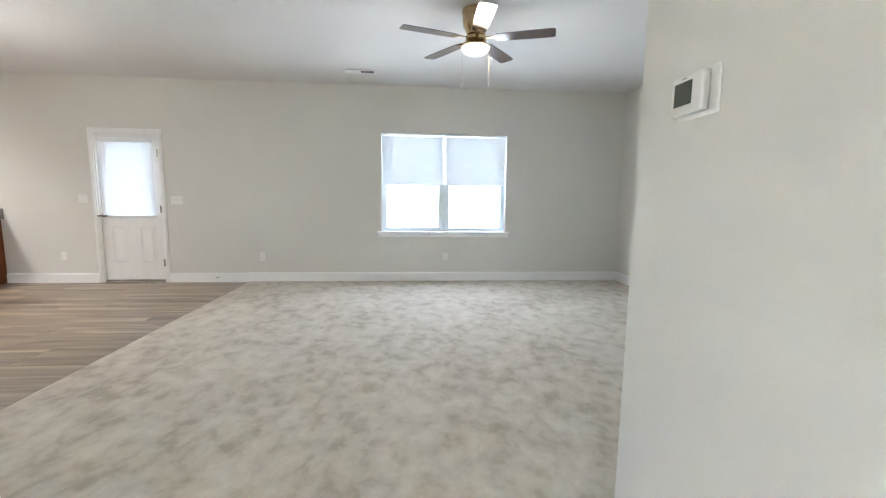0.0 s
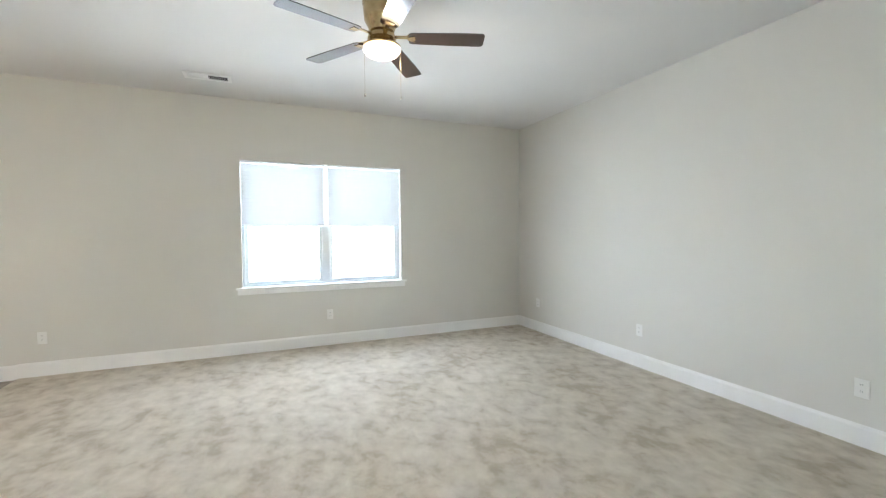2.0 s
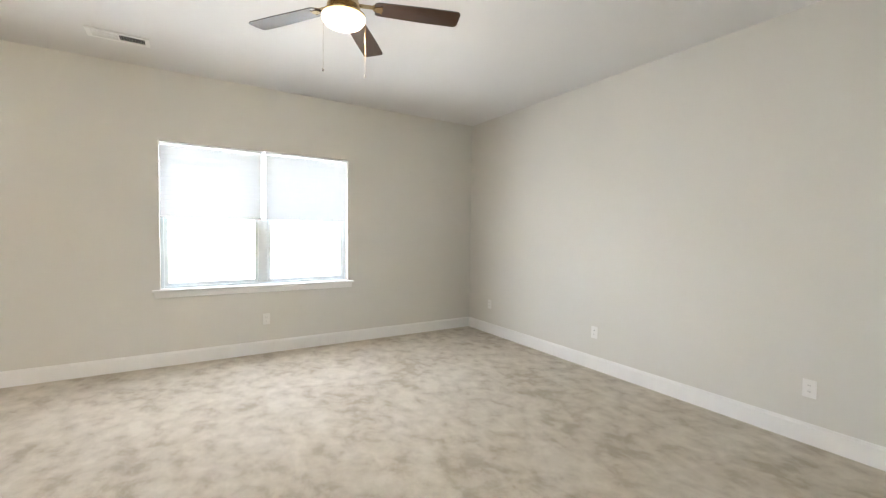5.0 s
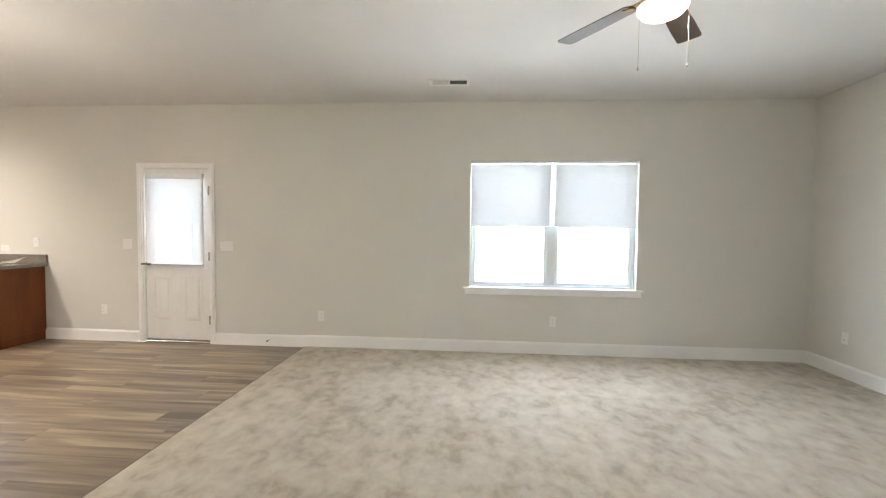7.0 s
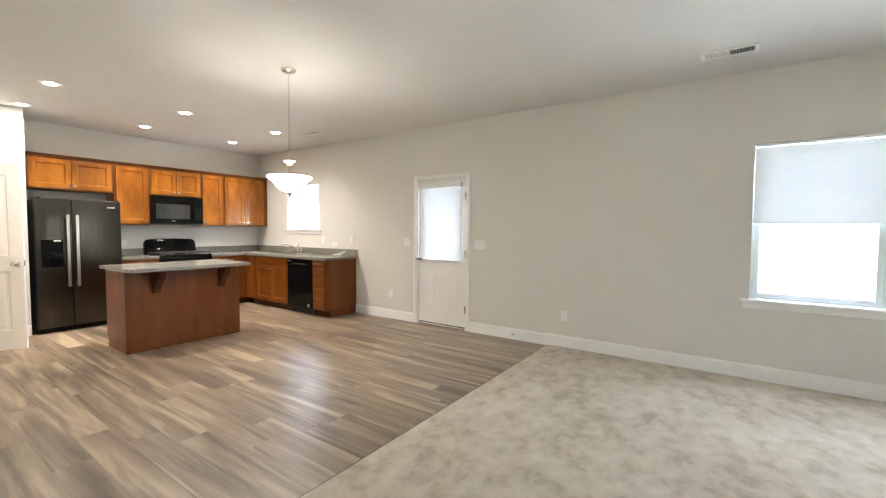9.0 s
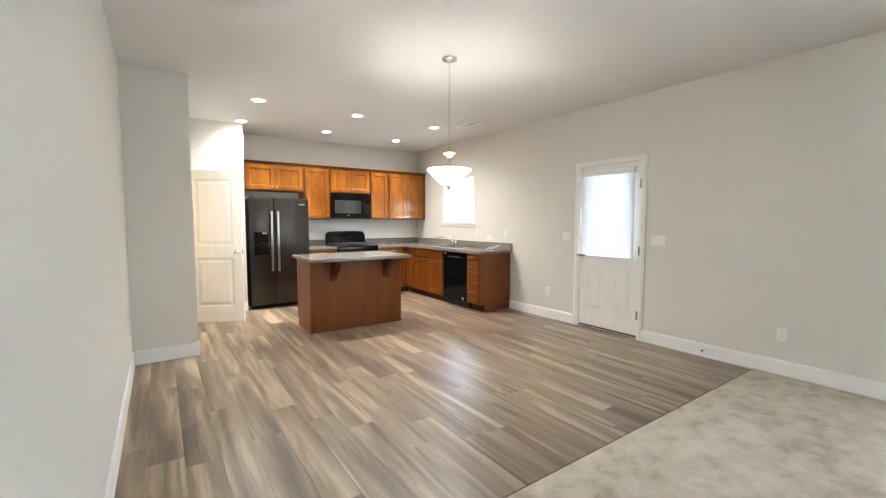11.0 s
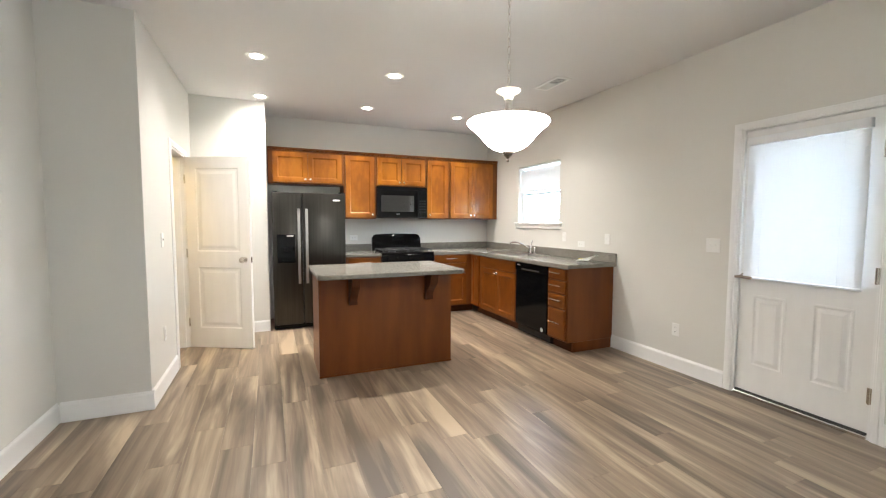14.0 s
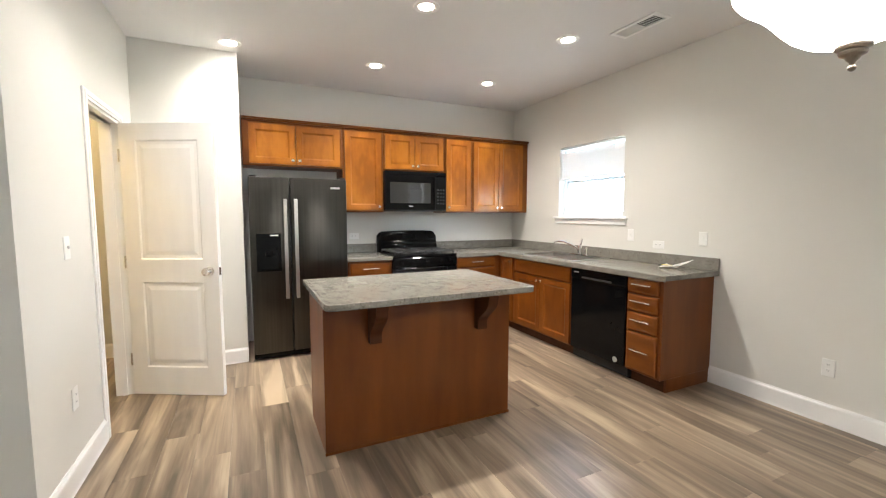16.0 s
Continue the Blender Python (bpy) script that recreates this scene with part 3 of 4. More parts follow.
# unseen fixed window added at the end of the hall to bring in daylight
w3 = thing("window_3", (-0.585, -2.70, 0.92), "small white fixed window, unseen, added at the hall end for fill daylight", "window", kind="structure")
for a, b, c, d in ((-0.951, -0.91, 0.921, 2.049), (-0.26, -0.219, 0.921, 2.049), (-0.91, -0.26, 0.921, 0.96), (-0.91, -0.26, 2.01, 2.049)):
    part("window_frame", boxed(a + 0.002, b - 0.002, -2.69, -2.63, c, d, bevel=0.003), VINYL, w3)
p3 = part("pane", boxed(-0.912, -0.258, -2.662, -2.657, 0.958, 2.012), GLASS, w3)
p3.visible_shadow = False

# pantry doorway with its leaf swung into the kitchen
d2 = thing("door_2", (-7.017, YP, 0), "white two-panel interior pantry door standing open", "door", kind="structure")
casing(along_x_up(YP), -7.362, -6.672, 2.045, d2)
for a, b, c, d in ((-7.3615, -7.343, 0, 2.045), (-6.691, -6.6725, 0, 2.045), (-7.3615, -6.6725, 2.027, 2.0445)):
    part("jamb", boxed(a, b, YP - 0.116, YP + 0.0005, c, d), TRIM, d2)
    part("stop", boxed(max(a - 0.01, -7.352), min(b + 0.01, -6.682), YP - 0.075, YP - 0.042, c, d - (0.0 if d < 2.04 else 0.012)), TRIM, d2)
PW = 0.70
leaf = panelled(lambda u, v, w: (u, -w, v), 0.0, PW, 0.008, 2.030, -0.018, 0.017,
                [(0.115, PW - 0.115, 0.22, 0.87), (0.115, PW - 0.115, 1.04, 1.91)], [(0.010, -0.007), (0.022, 0.0), (0.028, 0.005)])
LEAF = pose(-7.336, YP + 0.012, 0, 0, 0, 62)
bmesh.ops.transform(leaf, matrix=LEAF, verts=leaf.verts)
slab2 = part("slab", leaf, DOORWHITE, d2)
for side in (1, -1):
    knob = lathe(bmesh.new(), [(0.033, 0.0), (0.033, 0.006), (0.013, 0.010), (0.012, 0.030), (0.024, 0.036), (0.030, 0.050), (0.026, 0.062), (0.012, 0.068)], (0, 0, 0), 24)
    bmesh.ops.transform(knob, matrix=LEAF @ pose(PW - 0.065, -0.0175 * side, 0.955, 90 * side, 0, 0), verts=knob.verts)
    part("knob", knob, NICKEL, slab2, "satin nickel door knob", True)
bm = boxed(PW - 0.001, PW + 0.002, -0.012, 0.012, 0.925, 0.985)
bmesh.ops.transform(bm, matrix=LEAF, verts=bm.verts)
part("latch", bm, NICKEL, slab2, "nickel latch plate")
for v in (0.28, 1.02, 1.80):
    bm = boxed(-0.012, 0.012, -0.004, 0.0, v - 0.045, v + 0.045)
    tube(bm, [(-0.003, -0.02, v - 0.046), (-0.003, -0.02, v + 0.046)], 0.007, 8)
    bmesh.ops.transform(bm, matrix=LEAF, verts=bm.verts)
    part("hinge", bm, NICKEL, d2, "satin nickel hinge")


# ---- kitchen ----
UP = along_y(-8.09)
CAB_LABEL = "honey-brown stained maple wall cabinet with "


def pull(f, u, v, length, parent, vertical=False):
    bm = bmesh.new()
    h = length / 2
    ends = [(u - h, v), (u + h, v)] if not vertical else [(u, v - h), (u, v + h)]
    tube(bm, [f(*ends[0], 0.028), f(*ends[1], 0.028)], 0.0055, 8)
    for a, b in ends:
        k = 0.012
        a, b = (a + (k if a < u else -k), b) if not vertical else (a, b + (k if b < v else -k))
        tube(bm, [f(a, b, 0.0), f(a, b, 0.028)], 0.0045, 8)
    part("handle", bm, NICKEL, parent, "brushed nickel bar pull", True)


def knob(f, u, v, parent):
    bm = lathe(bmesh.new(), [(0.006, 0.0), (0.006, 0.014), (0.014, 0.019), (0.016, 0.025), (0.010, 0.030)], (0, 0, 0), 16)
    for vert in bm.verts:
        x, y, z = vert.co
        vert.co = f(u + x, v + y, z)
    part("knob", bm, NICKEL, parent, "round satin nickel knob", True)


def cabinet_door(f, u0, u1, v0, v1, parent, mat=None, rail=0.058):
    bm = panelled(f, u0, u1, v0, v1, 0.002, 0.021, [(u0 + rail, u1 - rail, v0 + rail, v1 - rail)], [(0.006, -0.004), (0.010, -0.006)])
    return part("door", bm, mat or SHADEDWOOD, parent)


def drawer_front(f, u0, u1, v0, v1, parent):
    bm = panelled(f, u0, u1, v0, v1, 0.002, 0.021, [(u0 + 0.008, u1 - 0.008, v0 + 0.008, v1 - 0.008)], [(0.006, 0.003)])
    return part("drawer", bm, SHADEDWOOD_H, parent)


def wall_cabinet(u0, u1, v0, v1, doors, label, knobs):
    c = thing("wall_cabinet", (-8.25, (u0 + u1) / 2, v0), CAB_LABEL + label, "cabinet", "kitchen wall cabinets")
    bm = boxed(XW + 0.003, -8.09, u0 + 0.0005, u1 - 0.0005, v0, v1, bevel=0.0015)
    part("body", bm, FRAMEWOOD, c)
    for (a, b), k in zip(doors, knobs):
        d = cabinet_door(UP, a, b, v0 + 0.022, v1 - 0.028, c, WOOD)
        knob(lambda u, v, w: UP(u, v, w + 0.021), (b - 0.03) if k == "r" else (a + 0.03), v0 + 0.062, d)
    return c


wall_cabinet(2.822, 3.790, 1.855, 2.295, [(2.885, 3.318), (3.324, 3.765)], "two short doors over the refrigerator", "rl")
wall_cabinet(3.791, 4.246, 1.395, 2.295, [(3.818, 4.220)], "one tall door", "r")
wall_cabinet(4.247, 5.008, 1.862, 2.295, [(4.268, 4.622), (4.628, 4.988)], "two short doors over the microwave", "rl")
wall_cabinet(5.009, 5.388, 1.395, 2.295, [(5.030, 5.366)], "one narrow tall door", "l")
wall_cabinet(5.389, 6.237, 1.395, 2.295, [(5.410, 5.776), (5.782, 6.150)], "two tall doors in the corner", "rl")
bm = boxed(XW + 0.003, -8.068, 2.822, 6.237, 2.2955, 2.310, bevel=0.004)
box(bm, XW + 0.003, -8.056, 2.822, 6.237, 2.3105, 2.325, bevel=0.005)
solid("crown_moulding", bm, FRAMEWOOD, "honey-brown stained crown strip along the wall cabinets", "moulding", kind="structure")

# base cabinets: north run faces -y, west run faces +x
NF, WF = along_x(5.632), along_y(-7.80)
CT = 0.882


def base_body(bounds, toe, label, side_mat=None):
    x0, x1, y0, y1 = bounds
    c = thing("base_cabinet", ((x0 + x1) / 2, (y0 + y1) / 2, 0), label, "cabinet", "kitchen base cabinets")
    part("body", boxed(x0 + 0.0005, x1 - 0.0005, y0, y1, 0.105, CT, bevel=0.0015), side_mat or PANELWOOD, c)
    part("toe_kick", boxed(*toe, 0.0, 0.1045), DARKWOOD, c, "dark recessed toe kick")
    return c


BASE = "brown maple base cabinet with "
c = base_body((-5.910, -5.598, 5.632, YN - 0.004), (-5.910, -5.615, 5.705, YN - 0.004), BASE + "four drawers at the counter end")
part("end_panel", boxed(-5.6145, -5.5985, 5.705, YN - 0.018, 0.0, 0.1045), PANELWOOD, c)
for v0, v1 in ((0.755, 0.868), (0.612, 0.742), (0.452, 0.598), (0.125, 0.438)):
    d = drawer_front(NF, -5.897, -5.622, v0, v1, c)
    pull(lambda u, v, w: along_x(5.611)(u, v, w), -5.760, (v0 + v1) / 2 + 0.012, 0.17, d)
c = base_body((-7.498, -6.545, 5.632, YN - 0.004), (-7.498, -6.545, 5.705, YN - 0.004), BASE + "two doors under the sink")
drawer_front(NF, -7.455, -6.562, 0.725, 0.868, c)
for a, b, k in ((-7.455, -7.012, -7.042), (-7.006, -6.562, -6.976)):
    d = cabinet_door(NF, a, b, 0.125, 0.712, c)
    knob(along_x(5.611), k, 0.672, d)
c = base_body((-7.799, -7.4985, 5.632, YN - 0.004), (-7.72, -7.4985, 5.705, YN - 0.004), BASE + "a narrow corner door")
d = cabinet_door(NF, -7.742, -7.515, 0.125, 0.868, c, rail=0.045)
knob(along_x(5.611), -7.545, 0.825, d)
c = base_body((XW + 0.004, -7.80, 5.010, YN - 0.004), (XW + 0.004, -7.87, 5.010, 5.70), BASE + "a drawer over one door")
d = drawer_front(WF, 5.03, 5.545, 0.755, 0.868, c)
pull(along_y(-7.779), 5.288, 0.812, 0.17, d)
d = drawer_front(WF, 5.03, 5.545, 0.60, 0.742, c)
pull(along_y(-7.779), 5.288, 0.671, 0.17, d)
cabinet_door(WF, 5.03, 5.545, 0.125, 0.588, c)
c = base_body((XW + 0.004, -7.80, 3.762, 4.243), (XW + 0.004, -7.87, 3.762, 4.243), BASE + "a drawer over one door")
d = drawer_front(WF, 3.785, 4.222, 0.735, 0.868, c)
pull(along_y(-7.779), 4.003, 0.802, 0.17, d)
d = cabinet_door(WF, 3.785, 4.222, 0.125, 0.722, c)
knob(along_y(-7.779), 4.19, 0.68, d)

# worktops
TOP = 0.92


def deck(u0, u1, v0, v1, holes=()):
    return sheet_with_holes(lambda u, v, w: (u, v, w), (u0, u1), (v0, v1), list(holes), CT + 0.001, TOP)


SINK = (-7.375, -6.615, 5.70, 6.10)
w = thing("countertop", (-6.9, 5.9, CT), "grey-brown mottled laminate worktop with a backsplash, L-shaped", "countertop")
bm = deck(-7.772, -5.560, 5.596, YN - 0.003, [SINK])
part("worktop_north", bm, LAMINATE, w)
part("worktop_west", boxed(XW + 0.003, -7.7722, 5.010, YN - 0.003, CT + 0.001, TOP), LAMINATE, w)
part("front_edge", boxed(-7.771, -5.557, 5.590, 5.5958, CT - 0.006, TOP - 0.0005, bevel=0.004, seg=2), LAMINATE, w)
part("front_edge", boxed(-7.772, -7.766, 5.010, 5.589, CT - 0.006, TOP - 0.0005, bevel=0.002), LAMINATE, w)
part("backsplash", boxed(XW + 0.024, -5.560, YN - 0.023, YN - 0.003, TOP + 0.0005, 1.022, bevel=0.004, seg=2), LAMINATE, w)
part("backsplash", boxed(XW + 0.003, XW + 0.0235, 5.010, YN - 0.003, TOP + 0.0005, 1.022, bevel=0.004, seg=2), LAMINATE, w)
w = thing("countertop", (-8.1, 4.0, CT), "short grey-brown laminate worktop between refrigerator and range", "countertop")
part("worktop", boxed(XW + 0.003, -7.766, 3.758, 4.243, CT + 0.001, TOP, bevel=0.004, seg=2), LAMINATE, w)
part("backsplash", boxed(XW + 0.003, XW + 0.0235, 3.758, 4.243, TOP + 0.0005, 1.022, bevel=0.004, seg=2), LAMINATE, w)

# sink and tap
s = thing("kitchen_sink", (-6.995, 5.90, CT), "stainless steel double-bowl drop-in sink", "sink")
mid = (SINK[0] + SINK[1]) / 2
bm = sheet_with_holes(plain, (SINK[0] - 0.022, SINK[1] + 0.022), (SINK[2] - 0.022, SINK[3] + 0.06), [(SINK[0] + 0.012, mid - 0.012, SINK[2] + 0.012, SINK[3] - 0.012), (mid + 0.012, SINK[1] - 0.012, SINK[2] + 0.012, SINK[3] - 0.012)], TOP + 0.0008, TOP + 0.006)
part("rim", bm, STEEL, s)
for a, b in ((SINK[0] + 0.012, mid - 0.012), (mid + 0.012, SINK[1] - 0.012)):
    bm = bmesh.new()
    c0, c1 = SINK[2] + 0.012, SINK[3] - 0.012
    top = [bm.verts.new((x, y, TOP + 0.002)) for x, y in ((a, c0), (b, c0), (b, c1), (a, c1))]
    low = [bm.verts.new((x, y, TOP - 0.17)) for x, y in ((a + 0.02, c0 + 0.02), (b - 0.02, c0 + 0.02), (b - 0.02, c1 - 0.02), (a + 0.02, c1 - 0.02))]
    for i in range(4):
        bm.faces.new((top[i], top[(i + 1) % 4], low[(i + 1) % 4], low[i]))
    bm.faces.new(low)
    part("bowl", bm, STEEL, s)
    part("drain", lathe(bmesh.new(), [(0.045, 0), (0.045, 0.004), (0.02, 0.002)], ((a + b) / 2, (c0 + c1) / 2, TOP - 0.169), 20), CHROME, s)
t = thing("kitchen_tap", (-6.98, 6.13, TOP + 0.006), "chrome single-lever kitchen tap with a swivel spout", "tap")
bm = boxed(-7.10, -6.86, 6.105, 6.155, TOP + 0.0065, TOP + 0.016, bevel=0.004)
part("base_plate", bm, CHROME, t)
part("tap_body", lathe(bmesh.new(), [(0.026, 0.0), (0.024, 0.05), (0.022, 0.085), (0.014, 0.10)], (-6.98, 6.13, TOP + 0.016), 20), CHROME, t, smooth=True)
part("spout", tube(bmesh.new(), [(-6.98, 6.12, 0.985), (-7.03, 6.06, 1.04), (-7.08, 5.99, 1.075), (-7.12, 5.93, 1.08), (-7.135, 5.905, 1.065), (-7.137, 5.902, 1.045)], 0.011), CHROME, t, smooth=True)
part("lever", tube(bmesh.new(), [(-6.98, 6.13, 1.01), (-6.972, 6.14, 1.06), (-6.965, 6.145, 1.105)], 0.008), CHROME, t, smooth=True)
part("side_spray", lathe(bmesh.new(), [(0.018, 0.0), (0.014, 0.03), (0.017, 0.06), (0.012, 0.08)], (-6.885, 6.13, TOP + 0.0165), 16), CHROME, t, smooth=True)

# island
i = thing("kitchen_island", (-6.15, 3.82, 0), "brown veneer kitchen island with a laminate top on two corbels", "island")
part("body", boxed(-6.462, -5.878, 3.210, 4.436, 0.10, CT, bevel=0.002), PANELWOOD, i)
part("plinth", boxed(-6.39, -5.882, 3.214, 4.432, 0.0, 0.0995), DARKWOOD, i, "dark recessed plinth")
part("back_panel", boxed(-5.8775, -5.872, 3.206, 4.440, 0.0, CT), PANELWOOD, i)
for y0, y1 in ((3.204, 3.2095), (4.4365, 4.442)):
    part("end_panel", boxed(-6.40, -5.8775, y0, y1, 0.0, CT), PANELWOOD, i)
part("base_strip", boxed(-5.8718, -5.864, 3.200, 4.446, 0.0, 0.018, bevel=0.003), SHADEDWOOD_H, i)
part("corner_strip", boxed(-5.8718, -5.868, 3.204, 3.224, 0.019, CT), PANELWOOD, i)
for a, b in ((3.23, 3.815), (3.821, 4.416)):
    d = cabinet_door(along_y_back(-6.462), a, b, 0.12, 0.862, i)
    knob(along_y_back(-6.483), 3.79 if a < 3.5 else 3.85, 0.80, d)
bm = boxed(-6.555, -5.640, 3.182, 4.490, CT + 0.001, TOP)
corners = [e for e in bm.edges if abs(e.verts[0].co.z - e.verts[1].co.z) > 0.02 and e.verts[0].co.x > -5.7]
bmesh.ops.bevel(bm, geom=corners, offset=0.05, segments=6, affect="EDGES", profile=0.5)
bmesh.ops.bevel(bm, geom=[e for e in bm.edges if abs(e.verts[0].co.z - e.verts[1].co.z) < 0.001], offset=0.004, segments=2, affect="EDGES", profile=0.5)
part("worktop", bm, LAMINATE, i, "grey-brown mottled laminate top")
for y in (3.492, 4.202):
    bm = bmesh.new()
    prof = [(0.0, CT), (0.182, CT), (0.182, CT - 0.026)]
    for k in range(1, 15):
        q = k / 14
        prof.append((0.172 - 0.122 * q * q * (3 - 2 * q) + 0.012 * math.sin(2 * math.pi * q), CT - 0.03 - 0.205 * q))
    prof += [(0.047, CT - 0.252), (0.0, CT - 0.252)]
    rows = [[bm.verts.new((-5.8718 + w, y + s * 0.034, v)) for w, v in prof] for s in (-1, 1)]
    for k in range(len(prof)):
        bm.faces.new((rows[0][k], rows[0][(k + 1) % len(prof)], rows[1][(k + 1) % len(prof)], rows[1][k]))
    for r in rows:
        bm.faces.new(r)
    part("corbel", bm, DARKWOOD, i, "dark carved wooden corbel", True)

# refrigerator
r = thing("refrigerator", (-8.0, 3.30, 0), "black stainless side-by-side refrigerator with a water dispenser", "refrigerator")
part("body", boxed(-8.38, -7.745, 2.862, 3.738, 0.025, 1.700, bevel=0.006), FRIDGESIDE, r)
part("kick_plate", boxed(-7.7445, -7.715, 2.862, 3.738, 0.012, 0.062, bevel=0.004), BLACK, r, "black ventilated kick plate")
for a, b in ((2.862, 3.208), (3.214, 3.740)):
    d = part("door", boxed(-7.7445, -7.672, a, b, 0.068, 1.713, bevel=0.008, seg=3), BLACKSTEEL, r, smooth=True)
    u = 3.165 if a < 3 else 3.258
    bm = boxed(-7.632, -7.618, u - 0.016, u + 0.016, 0.585, 1.515, bevel=0.005, seg=2)
    for v in (0.62, 1.48):
        box(bm, -7.6715, -7.633, u - 0.012, u + 0.012, v - 0.02, v + 0.02, bevel=0.003)
    part("handle", bm, STEEL, d, "satin steel bar handle")
    if a < 3:
        disp = part("dispenser", boxed(-7.6715, -7.668, 2.912, 3.122, 0.845, 1.195, bevel=0.002), BLACKGLASS, d, "black water and ice dispenser")
        part("nozzle", boxed(-7.6678, -7.650, 2.985, 3.05, 0.985, 1.04, bevel=0.006), BLACK, disp)
        part("drip_tray", boxed(-7.6678, -7.655, 2.94, 3.095, 0.855, 0.868, bevel=0.003), BLACK, disp)
        part("display_bar", boxed(-7.6678, -7.6672, 3.03, 3.10, 1.172, 1.184), PLASTIC, disp)
    else:
        part("badge", boxed(-7.6718, -7.670, 3.585, 3.675, 1.615, 1.635, bevel=0.0008), CHROME, d, "small chrome badge")
for y in (2.90, 3.70):
    part("foot", lathe(bmesh.new(), [(0.02, 0), (0.02, 0.025)], (-7.80, y, 0.0), 12), BLACK, r)
    part("hinge_cover", boxed(-7.79, -7.69, y - 0.03, y + 0.03, 1.7135, 1.73, bevel=0.005), FRIDGESIDE, r)

# gas range
g = thing("gas_range", (-8.08, 4.627, 0), "black freestanding gas range with cast-iron grates", "range")
part("body", boxed(-8.395, -7.765, 4.249, 5.005, 0.02, 0.905, bevel=0.004), BLACK, g)
part("cooktop", boxed(-8.30, -7.738, 4.247, 5.007, 0.9055, 0.928, bevel=0.008, seg=2), BLACK, g)
bm = bmesh.new()
prof = [(-8.395, 0.9055), (-8.305, 0.9055), (-8.305, 0.985), (-8.325, 1.03), (-8.330, 1.155), (-8.345, 1.175), (-8.395, 1.175)]
rows = []
for k in range(25):
    q = k / 12 - 1
    drop = 0.012 * q * q + 0.05 * max(0.0, abs(q) - 0.86) ** 1.5 / 0.14 ** 1.5
    rows.append([bm.verts.new((x + 0.010 * (1 - q * q) * (z > 1.0) * (x > -8.39), 4.627 + 0.38 * q, z - drop * (z > 1.1))) for x, z in prof])
for p0, p1 in zip(rows, rows[1:]):
    for k in range(len(prof)):
        bm.faces.new((p0[k], p0[(k + 1) % len(prof)], p1[(k + 1) % len(prof)], p1[k]))
bm.faces.new(rows[0])
bm.faces.new(rows[-1])
bg = part("backguard", bm, BLACK, g, smooth=True)
part("clock_display", boxed(-8.3225, -8.314, 4.55, 4.72, 1.07, 1.13, bevel=0.001), BLACKGLASS, bg)
for z, x in ((1.005, -8.3125), (1.045, -8.3155)):
    part("ridge", tube(bmesh.new(), [(x + 0.010 * (1 - (k / 6 - 1) ** 2), 4.627 + 0.365 * (k / 6 - 1), z) for k in range(13)], 0.005, 8), BLACK, bg, smooth=True)
part("vent_slot", boxed(-8.3045, -8.302, 4.45, 4.80, 0.955, 0.966), IRON, bg)
for y in (4.43, 4.82):
    for x in (-8.16, -7.90):
        b = part("burner", lathe(bmesh.new(), [(0.05, 0.0), (0.05, 0.010), (0.035, 0.012), (0.034, 0.02), (0.01, 0.022)], (x, y, 0.9285), 20), IRON, g)
for y0, y1 in ((4.275, 4.615), (4.64, 4.98)):
    bm = bmesh.new()
    for y in (y0, (y0 + y1) / 2, y1):
        box(bm, -8.275, -7.775, y - 0.006, y + 0.006, 0.950, 0.964, bevel=0.002)
    for x in (-8.275, -8.16, -8.03, -7.90, -7.775):
        box(bm, x - 0.006, x + 0.006, y0, y1, 0.9505, 0.9635, bevel=0.002)
    for x in (-8.27, -7.78):
        for y in (y0, y1):
            box(bm, x - 0.007, x + 0.007, y - 0.007, y + 0.007, 0.9285, 0.951)
    part("grate", bm, IRON, g, "matt black cast-iron grate")
part("control_panel", boxed(-7.7645, -7.735, 4.249, 5.005, 0.795, 0.900, bevel=0.006), BLACK, g)
for y in (4.33, 4.45, 4.627, 4.80, 4.92):
    bm = bmesh.new()
    lathe(bm, [(0.024, 0.0), (0.022, 0.022), (0.014, 0.026)], (0, 0, 0), 18)
    bmesh.ops.transform(bm, matrix=pose(-7.7348, y, 0.848, 0, 90, 0), verts=bm.verts)
    part("knob", bm, BLACK, g, smooth=True)
dd = part("oven_door", boxed(-7.7645, -7.730, 4.252, 5.002, 0.215, 0.785, bevel=0.006), BLACK, g)
part("oven_window", boxed(-7.7298, -7.727, 4.38, 4.875, 0.34, 0.62, bevel=0.001), BLACKGLASS, dd)
bm = tube(bmesh.new(), [(-7.690, 4.29, 0.735), (-7.690, 4.965, 0.735)], 0.011)
for y in (4.32, 4.935):
    tube(bm, [(-7.7298, y, 0.735), (-7.69, y, 0.735)], 0.009)
part("handle", bm, BLACK, dd)
part("storage_drawer", boxed(-7.7645, -7.732, 4.252, 5.002, 0.035, 0.205, bevel=0.006), BLACK, g)

# microwave
m = thing("microwave", (-8.2, 4.627, 1.40), "black over-the-range microwave oven under the wall cabinet", "microwave")
part("body", boxed(XW + 0.004, -8.055, 4.249, 5.005, 1.405, 1.8605, bevel=0.003), BLACK, m)
dd = part("door", boxed(-8.0545, -8.022, 4.249, 4.862, 1.425, 1.812, bevel=0.006, seg=2), BLACK, m)
part("viewing_window", boxed(-8.0218, -8.0195, 4.305, 4.80, 1.500, 1.735, bevel=0.001), MESHGLASS, dd)
part("handle", boxed(-8.0218, -7.996, 4.835, 4.857, 1.46, 1.79, bevel=0.006, seg=2), BLACK, dd)
part("badge", boxed(-8.0218, -8.0210, 4.53, 4.58, 1.462, 1.472), GREY, dd)
cp = part("control_panel", boxed(-8.0545, -8.022, 4.864, 5.005, 1.425, 1.812, bevel=0.004), BLACKGLASS, m)
